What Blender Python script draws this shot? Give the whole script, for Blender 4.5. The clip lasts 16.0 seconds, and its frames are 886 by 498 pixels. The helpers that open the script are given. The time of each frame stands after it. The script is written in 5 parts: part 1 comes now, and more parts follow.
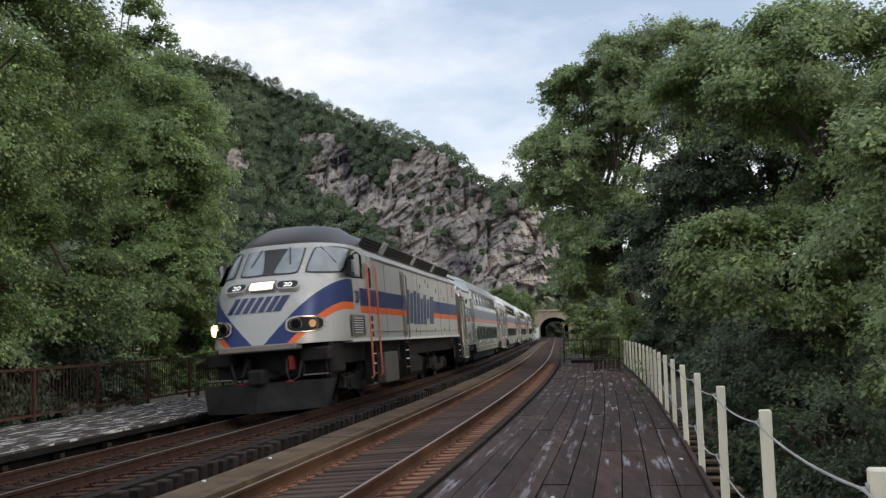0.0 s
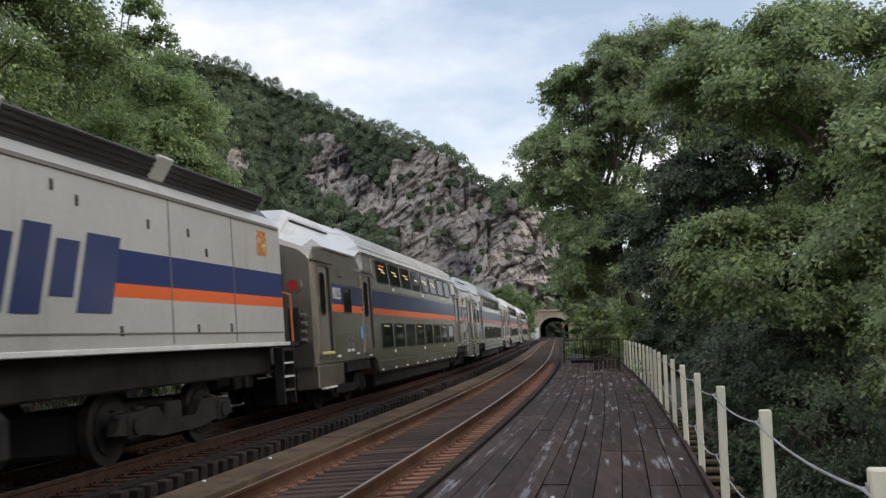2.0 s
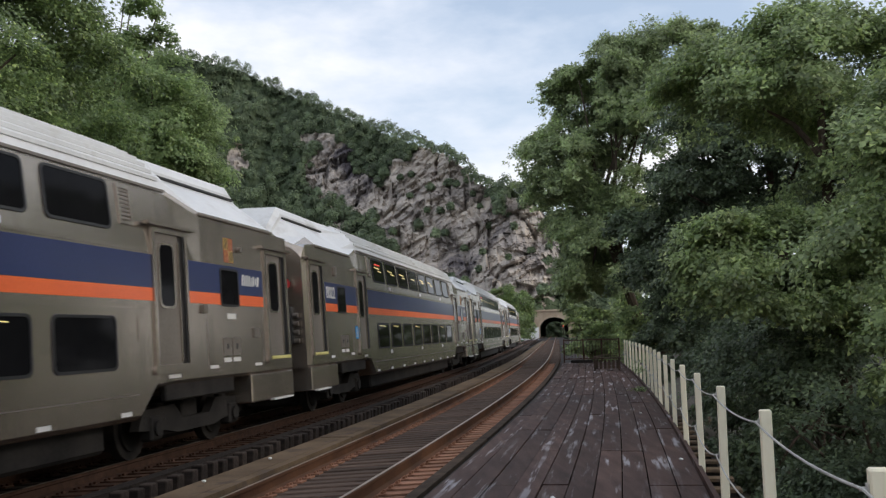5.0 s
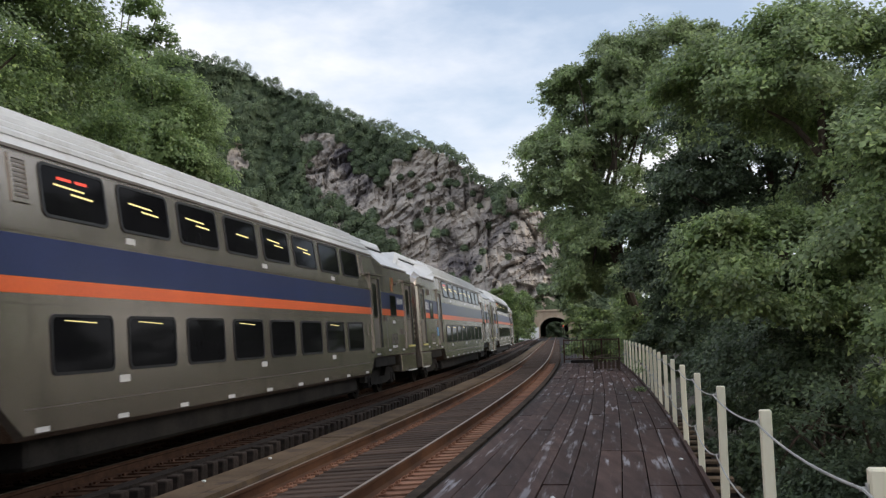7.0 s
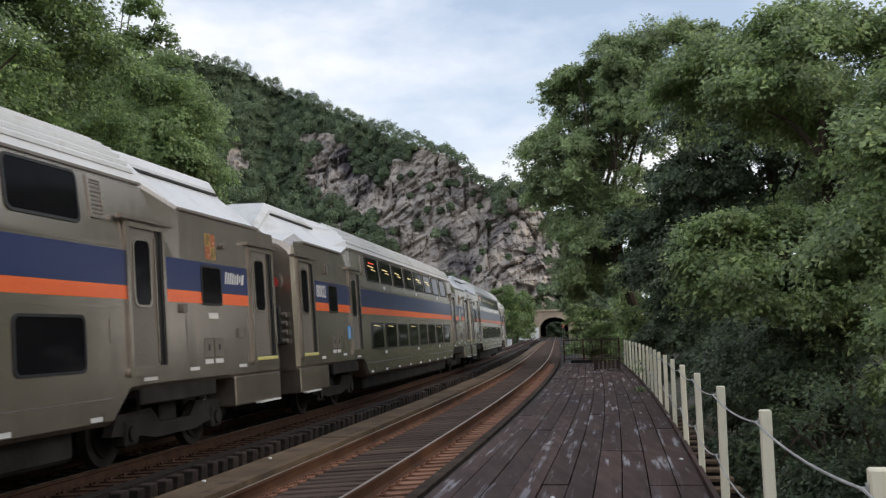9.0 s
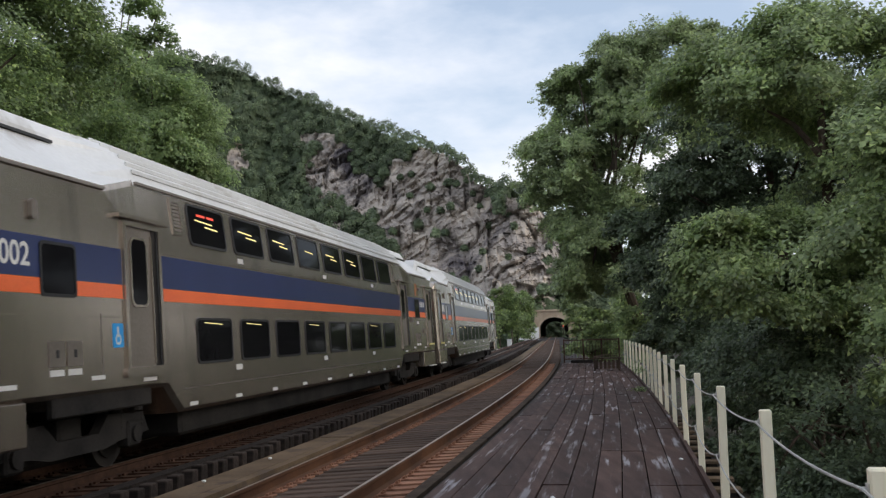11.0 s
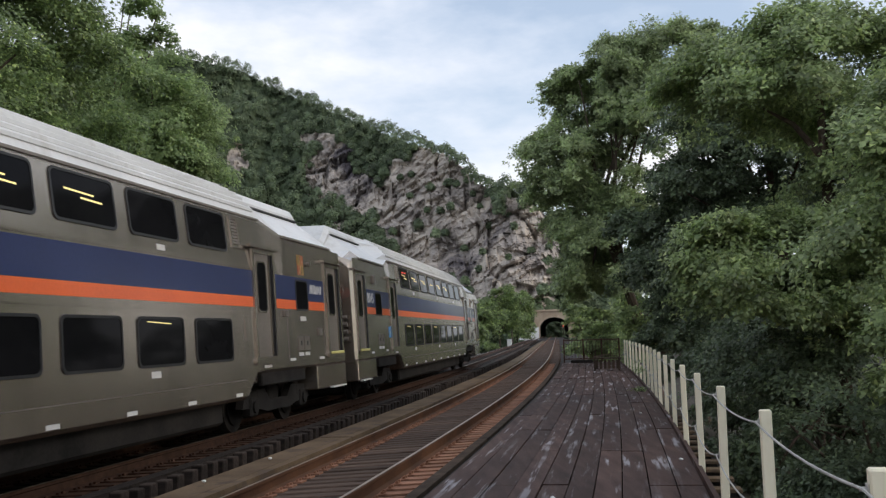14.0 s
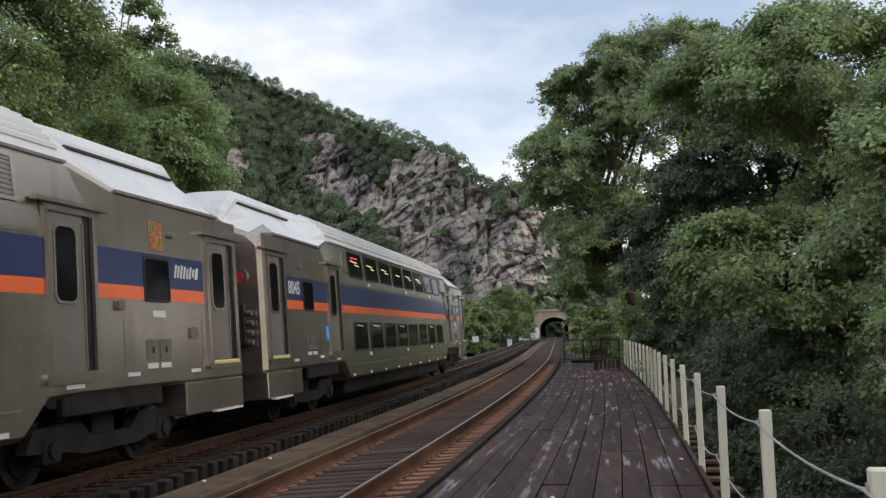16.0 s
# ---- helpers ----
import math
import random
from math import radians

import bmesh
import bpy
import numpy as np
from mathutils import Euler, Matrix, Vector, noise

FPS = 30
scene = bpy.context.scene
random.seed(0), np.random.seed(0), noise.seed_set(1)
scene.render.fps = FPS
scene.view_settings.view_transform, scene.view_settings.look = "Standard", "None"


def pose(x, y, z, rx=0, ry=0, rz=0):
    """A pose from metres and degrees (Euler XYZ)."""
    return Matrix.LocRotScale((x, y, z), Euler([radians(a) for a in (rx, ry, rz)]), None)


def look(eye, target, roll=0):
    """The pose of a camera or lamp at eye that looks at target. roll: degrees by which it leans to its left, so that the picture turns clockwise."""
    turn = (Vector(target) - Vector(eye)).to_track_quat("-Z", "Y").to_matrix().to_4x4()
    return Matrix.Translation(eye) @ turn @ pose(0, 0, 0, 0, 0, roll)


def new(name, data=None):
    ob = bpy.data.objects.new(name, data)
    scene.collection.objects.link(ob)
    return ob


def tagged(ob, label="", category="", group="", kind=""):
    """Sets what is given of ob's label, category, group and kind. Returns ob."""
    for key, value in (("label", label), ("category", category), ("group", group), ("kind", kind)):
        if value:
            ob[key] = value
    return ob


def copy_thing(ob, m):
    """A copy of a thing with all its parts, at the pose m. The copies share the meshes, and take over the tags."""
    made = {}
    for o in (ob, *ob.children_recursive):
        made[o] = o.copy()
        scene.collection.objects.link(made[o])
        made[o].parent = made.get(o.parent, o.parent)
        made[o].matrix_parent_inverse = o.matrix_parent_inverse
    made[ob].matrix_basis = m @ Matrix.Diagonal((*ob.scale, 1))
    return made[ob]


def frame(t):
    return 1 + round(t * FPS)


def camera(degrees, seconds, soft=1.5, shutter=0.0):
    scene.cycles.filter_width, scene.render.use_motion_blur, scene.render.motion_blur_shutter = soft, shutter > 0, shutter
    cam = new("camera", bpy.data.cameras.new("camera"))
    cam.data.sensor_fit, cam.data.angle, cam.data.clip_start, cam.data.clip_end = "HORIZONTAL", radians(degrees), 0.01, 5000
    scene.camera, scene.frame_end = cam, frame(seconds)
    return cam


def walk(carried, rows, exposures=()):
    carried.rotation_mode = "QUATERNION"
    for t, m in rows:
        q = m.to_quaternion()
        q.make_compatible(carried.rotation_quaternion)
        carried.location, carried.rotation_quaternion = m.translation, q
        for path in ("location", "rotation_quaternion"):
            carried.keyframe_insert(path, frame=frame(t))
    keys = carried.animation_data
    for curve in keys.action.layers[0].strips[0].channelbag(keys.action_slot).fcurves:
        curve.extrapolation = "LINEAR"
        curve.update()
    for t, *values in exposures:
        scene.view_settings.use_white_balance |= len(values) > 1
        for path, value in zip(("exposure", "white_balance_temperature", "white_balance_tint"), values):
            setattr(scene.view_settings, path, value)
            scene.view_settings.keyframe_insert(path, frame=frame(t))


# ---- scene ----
cam = camera(50.21, 16.0, soft=1.3, shutter=0.22)
EYE = pose(0, 0, 1.634) @ Matrix.Rotation(radians(90 + 5.1245), 4, "X") @ Matrix.Rotation(radians(-1.6043), 4, "Z")
walk(cam, [(0.0, EYE), (16.0, EYE)], [(0.0, 0.15), (16.0, 0.15)])

# ---- world and sun: bright broken overcast of a summer evening ----
SUN_EL, SUN_AZ = radians(24), radians(106)
world = bpy.data.worlds.new("sky")
scene.world = world
world.use_nodes = True
wt = world.node_tree
wt.nodes.clear()
w_out = wt.nodes.new("ShaderNodeOutputWorld")
w_bg = wt.nodes.new("ShaderNodeBackground")
w_sky = wt.nodes.new("ShaderNodeTexSky")
w_sky.sky_type, w_sky.sun_disc = "NISHITA", False
w_sky.sun_elevation, w_sky.sun_rotation = SUN_EL, SUN_AZ
w_co = wt.nodes.new("ShaderNodeTexCoord")
w_map = wt.nodes.new("ShaderNodeMapping")
w_map.inputs["Scale"].default_value = (1.5, 1.5, 3.6)
w_map.inputs["Rotation"].default_value = (0.12, 0.1, 0.5)
w_map.inputs["Location"].default_value = (0.35, 0.2, 0.1)
w_noise = wt.nodes.new("ShaderNodeTexNoise")
w_noise.inputs["Scale"].default_value, w_noise.inputs["Detail"].default_value = 1.9, 7.0
w_noise.inputs["Roughness"].default_value = 0.55
w_ramp = wt.nodes.new("ShaderNodeValToRGB")
w_ramp.color_ramp.elements[0].position, w_ramp.color_ramp.elements[1].position = 0.36, 0.62
w_ramp.color_ramp.elements[0].color, w_ramp.color_ramp.elements[1].color = (0.42, 0.42, 0.42, 1), (1, 1, 1, 1)
w_cloud = wt.nodes.new("ShaderNodeValToRGB")
w_cloud.color_ramp.elements[0].color = (5.2, 5.95, 7.2, 1)
w_cloud.color_ramp.elements[1].color = (7.35, 7.1, 7.08, 1)
w_cloud.color_ramp.elements[0].position, w_cloud.color_ramp.elements[1].position = 0.35, 0.72
w_mix = wt.nodes.new("ShaderNodeMixRGB")
w_bg.inputs["Strength"].default_value = 0.143
wt.links.new(w_co.outputs["Generated"], w_map.inputs["Vector"])
wt.links.new(w_map.outputs["Vector"], w_noise.inputs["Vector"])
wt.links.new(w_noise.outputs["Fac"], w_ramp.inputs["Fac"])
wt.links.new(w_noise.outputs["Fac"], w_cloud.inputs["Fac"])
wt.links.new(w_ramp.outputs["Color"], w_mix.inputs["Fac"])
wt.links.new(w_sky.outputs["Color"], w_mix.inputs["Color1"])
wt.links.new(w_cloud.outputs["Color"], w_mix.inputs["Color2"])
wt.links.new(w_mix.outputs["Color"], w_bg.inputs["Color"])
wt.links.new(w_bg.outputs["Background"], w_out.inputs["Surface"])
sun = new("sun", bpy.data.lights.new("sun", "SUN"))
sun.data.energy, sun.data.angle, sun.data.color = 0.9, radians(26), (1.0, 0.90, 0.78)
sun.matrix_basis = look((0, 0, 60), Vector((0, 0, 60)) - Vector((math.sin(SUN_AZ) * math.cos(SUN_EL), math.cos(SUN_AZ) * math.cos(SUN_EL), math.sin(SUN_EL))))

# ---- the line of the railway: a curve that straightens towards the tunnel ----
STEP = 0.5
ARC = np.arange(-130, 345, STEP)
BEND = np.where(ARC < 0, 0.0017173, 0.0017173 - 6.8138e-6 * ARC - 1.7993e-7 * ARC ** 2)
BEND = np.where(ARC > 80, 0, np.maximum(BEND, 0))
TURN = np.cumsum(-BEND * STEP)
TURN += radians(11.594) - np.interp(0, ARC, TURN)
LX, LY = np.cumsum(np.sin(TURN) * STEP), np.cumsum(np.cos(TURN) * STEP)
LX += -3.7726 - np.interp(0, ARC, LX)
LY -= np.interp(0, ARC, LY)
GAP = 4.008            # between the centres of the two tracks


def along(s, v, z=0.0):
    """The place at s metres along the near track, v metres to its right."""
    a = np.interp(s, ARC, TURN)
    return Vector((np.interp(s, ARC, LX) + math.cos(a) * v, np.interp(s, ARC, LY) - math.sin(a) * v, z))


def heading(s):
    return float(np.interp(s, ARC, TURN))


def lie(s, v, z=0.0, tilt=0.0):
    """A pose on the line: x to the right of the track, y away along it."""
    return Matrix.Translation(along(s, v, z)) @ Matrix.Rotation(-heading(s), 4, "Z") @ Matrix.Rotation(-tilt, 4, "Y")


# ---- materials ----
def mat(name, a, b, rough=0.7, metal=0.0, scale=3.0, fine=60.0, bump=0.15, stretch=(1, 1, 1), vary=0.0, island=0.0, spot=None, spot_at=(0.55, 0.66), spot_scale=2.0, spot_stretch=None, spot_turn=0, dist=0.01, gather=0.0):
    """A worn surface: two colours mixed by coarse and fine noise, optional stains of a third, relief from the fine noise."""
    m = bpy.data.materials.new(name)
    m.use_nodes = True
    t = m.node_tree
    n, l = t.nodes, t.links
    p = n["Principled BSDF"]
    co, mp = n.new("ShaderNodeTexCoord"), n.new("ShaderNodeMapping")
    mp.inputs["Scale"].default_value = stretch
    l.new(co.outputs["Object"], mp.inputs["Vector"])
    big, small = n.new("ShaderNodeTexNoise"), n.new("ShaderNodeTexNoise")
    big.inputs["Scale"].default_value, big.inputs["Detail"].default_value = scale, 5
    small.inputs["Scale"].default_value, small.inputs["Detail"].default_value = fine, 4
    for q in (big, small):
        l.new(mp.outputs["Vector"], q.inputs["Vector"])
    add = n.new("ShaderNodeMath")
    add.operation = "MULTIPLY_ADD"
    add.inputs[1].default_value = 0.45
    l.new(small.outputs["Fac"], add.inputs[0])
    l.new(big.outputs["Fac"], add.inputs[2])
    ramp = n.new("ShaderNodeMapRange")
    ramp.inputs["From Min"].default_value, ramp.inputs["From Max"].default_value = 0.5, 0.95
    l.new(add.outputs[0], ramp.inputs["Value"])
    mix = n.new("ShaderNodeMixRGB")
    mix.inputs["Color1"].default_value, mix.inputs["Color2"].default_value = (*a, 1), (*b, 1)
    l.new(ramp.outputs["Result"], mix.inputs["Fac"])
    out = mix.outputs["Color"]
    if spot:
        sp, r2, mx = n.new("ShaderNodeTexNoise"), n.new("ShaderNodeMapRange"), n.new("ShaderNodeMixRGB")
        sp.inputs["Scale"].default_value, sp.inputs["Detail"].default_value = spot_scale, 10
        sp.inputs["Roughness"].default_value = 0.62
        m2 = n.new("ShaderNodeMapping")
        m2.inputs["Scale"].default_value = spot_stretch or stretch
        m2.inputs["Rotation"].default_value = (0, 0, radians(spot_turn))
        m2.vector_type = "TEXTURE" if spot_turn else "POINT"
        l.new(co.outputs["Object"], m2.inputs["Vector"])
        l.new(m2.outputs["Vector"], sp.inputs["Vector"])
        r2.inputs["From Min"].default_value, r2.inputs["From Max"].default_value = spot_at
        l.new(sp.outputs["Fac"], r2.inputs["Value"])
        amount = r2.outputs["Result"]
        if gather:
            # the stains come in patches
            gn, gr, gm = n.new("ShaderNodeTexNoise"), n.new("ShaderNodeMapRange"), n.new("ShaderNodeMath")
            gn.inputs["Scale"].default_value, gn.inputs["Detail"].default_value = gather, 3
            gr.inputs["From Min"].default_value, gr.inputs["From Max"].default_value = 0.42, 0.58
            gr.inputs["To Min"].default_value = 0.12
            gm.operation = "MULTIPLY"
            l.new(co.outputs["Object"], gn.inputs["Vector"])
            l.new(gn.outputs["Fac"], gr.inputs["Value"])
            l.new(amount, gm.inputs[0])
            l.new(gr.outputs["Result"], gm.inputs[1])
            amount = gm.outputs[0]
        l.new(amount, mx.inputs["Fac"])
        l.new(out, mx.inputs["Color1"])
        mx.inputs["Color2"].default_value = (*spot, 1)
        out = mx.outputs["Color"]
    if vary or island:
        src = n.new("ShaderNodeNewGeometry") if island else n.new("ShaderNodeObjectInfo")
        r3, hs = n.new("ShaderNodeMapRange"), n.new("ShaderNodeHueSaturation")
        k = island or vary
        r3.inputs["To Min"].default_value, r3.inputs["To Max"].default_value = 1 - k, 1 + k
        l.new(src.outputs["Random Per Island" if island else "Random"], r3.inputs["Value"])
        l.new(r3.outputs["Result"], hs.inputs["Value"])
        l.new(out, hs.inputs["Color"])
        out = hs.outputs["Color"]
    l.new(out, p.inputs["Base Color"])
    p.inputs["Roughness"].default_value, p.inputs["Metallic"].default_value = rough, metal
    if rough > 0.6:
        p.inputs["Specular IOR Level"].default_value = 0.2
    if bump:
        bp = n.new("ShaderNodeBump")
        bp.inputs["Strength"].default_value, bp.inputs["Distance"].default_value = bump, dist
        l.new(add.outputs[0], bp.inputs["Height"])
        l.new(bp.outputs["Normal"], p.inputs["Normal"])
    return m


def glow(name, colour, strength):
    m = bpy.data.materials.new(name)
    m.use_nodes = True
    p = m.node_tree.nodes["Principled BSDF"]
    p.inputs["Base Color"].default_value = p.inputs["Emission Color"].default_value = (*colour, 1)
    p.inputs["Emission Strength"].default_value = strength
    return m


def foliage(name, a, b, thin=0.35, tips=None, patch=0.35, spread=0.28):
    """Leaves: colour from leaf to leaf, some light let through."""
    m = bpy.data.materials.new(name)
    m.use_nodes = True
    t = m.node_tree
    n, l = t.nodes, t.links
    p, out = n["Principled BSDF"], n["Material Output"]
    g, ramp = n.new("ShaderNodeNewGeometry"), n.new("ShaderNodeValToRGB")
    ramp.color_ramp.elements[0].color, ramp.color_ramp.elements[1].color = (*a, 1), (*b, 1)
    if tips:
        ramp.color_ramp.elements[1].position = 0.86
        e = ramp.color_ramp.elements.new(1.0)
        e.color = (*tips, 1)
    l.new(g.outputs["Random Per Island"], ramp.inputs["Fac"])
    co, nz = n.new("ShaderNodeTexCoord"), n.new("ShaderNodeTexNoise")
    nz.inputs["Scale"].default_value, nz.inputs["Detail"].default_value = patch, 3
    l.new(co.outputs["Object"], nz.inputs["Vector"])
    r, hs = n.new("ShaderNodeMapRange"), n.new("ShaderNodeHueSaturation")
    r.inputs["From Min"].default_value, r.inputs["From Max"].default_value = 0.3, 0.7
    r.inputs["To Min"].default_value, r.inputs["To Max"].default_value = 1 - spread, 1 + spread
    l.new(nz.outputs["Fac"], r.inputs["Value"])
    l.new(r.outputs["Result"], hs.inputs["Value"])
    l.new(ramp.outputs["Color"], hs.inputs["Color"])
    l.new(hs.outputs["Color"], p.inputs["Base Color"])
    p.inputs["Roughness"].default_value = 0.42
    tr, mx = n.new("ShaderNodeBsdfTranslucent"), n.new("ShaderNodeMixShader")
    l.new(hs.outputs["Color"], tr.inputs["Color"])
    mx.inputs["Fac"].default_value = thin
    l.new(p.outputs["BSDF"], mx.inputs[1])
    l.new(tr.outputs["BSDF"], mx.inputs[2])
    l.new(mx.outputs["Shader"], out.inputs["Surface"])
    return m


M_TIE = mat("weathered_tie", (0.052, 0.035, 0.027), (0.138, 0.096, 0.074), 0.88, scale=2, fine=30, bump=0.5, stretch=(1, 9, 9), vary=0.3)
M_RAILSIDE = mat("rusty_rail", (0.07, 0.034, 0.02), (0.15, 0.072, 0.038), 0.8, 0.15, scale=1.5, fine=50, bump=0.3)
M_RAILTOP = mat("worn_rail_head", (0.33, 0.265, 0.205), (0.50, 0.42, 0.34), 0.4, 0.9, scale=2, fine=60, bump=0.05)
# far track: ties and plates darker than the near track's
M_TIEDARK = mat("black_brown_tie", (0.018, 0.014, 0.012), (0.058, 0.043, 0.035), 0.9, scale=2, fine=30, bump=0.5, stretch=(1, 9, 9), vary=0.35)
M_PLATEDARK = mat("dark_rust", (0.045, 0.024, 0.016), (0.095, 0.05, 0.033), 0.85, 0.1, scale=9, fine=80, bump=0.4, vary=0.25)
M_PLATE = mat("orange_rust", (0.20, 0.093, 0.055), (0.35, 0.18, 0.115), 0.85, 0.1, scale=9, fine=80, bump=0.4, vary=0.25)
M_PLANKMID = mat("trackside_timber", (0.085, 0.057, 0.034), (0.185, 0.13, 0.082), 0.9, scale=1.2, fine=30, bump=0.4, spot=(0.09, 0.065, 0.05), vary=0.15)
# black of the timbers, also used to paint the shaded void under the deck
M_BLACK = mat("tar_and_shade_black", (0.012, 0.010, 0.009), (0.034, 0.028, 0.025), 0.85, scale=3, fine=40, bump=0.4, vary=0.3)
M_GUARD = mat("grey_guard_timber", (0.034, 0.024, 0.017), (0.080, 0.057, 0.042), 0.95, scale=3, fine=40, bump=0.5, vary=0.2)
M_DECK = mat("dark_stained_plank", (0.034, 0.0175, 0.0145), (0.092, 0.054, 0.044), 0.7, scale=1.4, fine=22, bump=0.6, stretch=(5, 0.7, 3), vary=0.28,
             spot=(0.31, 0.295, 0.31), spot_at=(0.55, 0.62), spot_scale=0.9, spot_stretch=(0.10, 1.9, 1), spot_turn=-10, gather=0.75)
M_OLDDECK = mat("peeling_plank", (0.040, 0.031, 0.026), (0.09, 0.073, 0.063), 0.8, scale=1.4, fine=26, bump=0.4, stretch=(4, 0.9, 3), vary=0.2,
                spot=(0.56, 0.54, 0.51), spot_at=(0.53, 0.585), spot_scale=2.6, spot_stretch=(0.3, 1.6, 1), spot_turn=-11)
M_POST = mat("cream_painted_wood", (0.92, 0.83, 0.60), (0.97, 0.90, 0.70), 0.5, scale=3, fine=50, bump=0.15, stretch=(1, 1, 0.3), spot=(0.42, 0.38, 0.30), spot_at=(0.62, 0.74), spot_scale=5)
M_ROPE = mat("grey_cable", (0.42, 0.41, 0.38), (0.6, 0.58, 0.54), 0.5, 0.2, scale=5, fine=200, bump=0.4)
M_IRON = mat("rusty_brown_iron", (0.045, 0.024, 0.018), (0.11, 0.055, 0.04), 0.7, 0.3, scale=3, fine=60, bump=0.25, vary=0.2)
M_EARTH = mat("dark_soil", (0.02, 0.018, 0.013), (0.055, 0.048, 0.034), 0.95, scale=0.2, fine=3, bump=0.6, dist=0.2)
M_STONE = mat("portal_sandstone", (0.36, 0.27, 0.19), (0.52, 0.42, 0.31), 0.85, scale=0.4, fine=4, bump=0.4, vary=0.12)
M_WHITE = mat("white_painted_board", (0.72, 0.72, 0.70), (0.82, 0.82, 0.80), 0.6, scale=2, fine=40, bump=0.1)
M_BARK = mat("grey_brown_bark", (0.05, 0.038, 0.028), (0.13, 0.10, 0.075), 0.95, scale=2, fine=20, bump=0.8, stretch=(3, 3, 0.5), dist=0.03)


# ---- building blocks ----
def box(bm, sx, sy, sz, at=(0, 0, 0), m=None, bevel=0.0):
    """A block centred on x and y, standing on its base."""
    g = bmesh.ops.create_cube(bm, size=1, matrix=(m or Matrix.Identity(4)) @ Matrix.Translation((at[0], at[1], at[2] + sz / 2)) @ Matrix.Diagonal((sx, sy, sz, 1)))
    if bevel:
        es = {e for v in g["verts"] for e in v.link_edges}
        bmesh.ops.bevel(bm, geom=list(es), offset=bevel, segments=1, affect="EDGES")


def rod(bm, a, b, r, seg=8, r2=None):
    a, b = Vector(a), Vector(b)
    d = b - a
    m = Matrix.Translation((a + b) / 2) @ d.to_track_quat("Z", "Y").to_matrix().to_4x4()
    bmesh.ops.create_cone(bm, cap_ends=True, segments=seg, radius1=r, radius2=r if r2 is None else r2, depth=d.length, matrix=m)


def tube(bm, pts, r, seg=6, r_end=None):
    """One round tube through the points."""
    last = None
    for i, p in enumerate(pts):
        d = (Vector(pts[min(i + 1, len(pts) - 1)]) - Vector(pts[max(i - 1, 0)])).normalized()
        q = d.to_track_quat("Z", "Y")
        rad = r if r_end is None else r + (r_end - r) * i / (len(pts) - 1)
        ring = [bm.verts.new(Vector(p) + q @ Vector((rad * math.cos(6.2832 * k / seg), rad * math.sin(6.2832 * k / seg), 0))) for k in range(seg)]
        if last:
            for k in range(seg):
                bm.faces.new((last[k], last[(k + 1) % seg], ring[(k + 1) % seg], ring[k]))
        else:
            bm.faces.new(ring[::-1])
        last = ring
    bm.faces.new(last)


def mesh_of(name, bm, material, smooth=False):
    me = bpy.data.meshes.new(name)
    bmesh.ops.recalc_face_normals(bm, faces=bm.faces)
    bm.to_mesh(me)
    bm.free()
    for m in material if isinstance(material, (list, tuple)) else [material]:
        me.materials.append(m)
    if smooth:
        me.shade_smooth()
    return me


def part(name, bm, material, parent=None, label="", at=None, smooth=False):
    """Link a bmesh, or a mesh already made, as one object under a thing or a part."""
    me = mesh_of(name, bm, material, smooth) if isinstance(bm, bmesh.types.BMesh) else bm
    ob = new(name, me)
    ob.parent = parent
    if at is not None:
        ob.matrix_basis = at
    if label:
        ob["label"] = label
    return ob


def thing(name, label, category, group="", kind="", at=None):
    ob = tagged(new(name), label, category, group, kind)
    if at is not None:
        ob.matrix_basis = at
    return ob


def sweep(profile, s0, s1, v0, z0, step=2.0, cant=0.0, closed=True):
    """A bmesh of a profile of (right, up) points carried along the line."""
    bm = bmesh.new()
    last = None
    for s in np.linspace(s0, s1, max(2, int(round((s1 - s0) / step)) + 1)):
        m = lie(s, v0, z0, cant)
        ring = [bm.verts.new(m @ Vector((p[0], 0, p[1]))) for p in profile]
        if last:
            k = len(ring)
            for i in range(k if closed else k - 1):
                bm.faces.new((last[i], last[(i + 1) % k], ring[(i + 1) % k], ring[i]))
        elif closed:
            bm.faces.new(ring)
        last = ring
    if closed:
        bm.faces.new(last[::-1])
    return bm


def bar(x0, x1, z0, z1):
    return [(x0, z0), (x1, z0), (x1, z1), (x0, z1)]


# ---- ground: one sheet, a bank under the line that falls away on both sides ----
def far_from_line(x, y):
    i = np.argmin((LX[None, ::8] - x[:, None]) ** 2 + (LY[None, ::8] - y[:, None]) ** 2, axis=1) * 8
    return (x - LX[i]) * np.cos(TURN[i]) - (y - LY[i]) * np.sin(TURN[i])


def sheet(name, xs, ys, z):
    gx, gy = np.meshgrid(xs, ys)
    co = np.stack([gx.ravel(), gy.ravel(), z(gx.ravel(), gy.ravel())], 1)
    w, q = len(xs), []
    for j in range(len(ys) - 1):
        for i in range(w - 1):
            a = j * w + i
            q.append((a, a + 1, a + w + 1, a + w))
    me = bpy.data.meshes.new(name)
    me.from_pydata(co.tolist(), [], q)
    me.shade_smooth()
    return me


def ground_z(x, y):
    v = far_from_line(x, y)
    side = np.where(v > 0, v - 4.4, -v - 9.0)
    z = -1.15 - np.clip(side, 0, 12) * 0.45
    return z + 0.12 * np.sin(x * 0.7) * np.sin(y * 0.6 + 1)


gxs = np.concatenate([[-3500, -1500, -700, -350, -200, -120], np.arange(-80, 100, 2.5), [120, 160, 240, 400, 800, 1600, 3500]])
gys = np.concatenate([[-1500, -600, -250], np.arange(-140, 120, 3.0), np.arange(120, 340, 10), [400, 600, 1200, 2500, 4500]])
ground_mesh = sheet("ground", gxs, gys, ground_z)
ground_mesh.materials.append(M_EARTH)
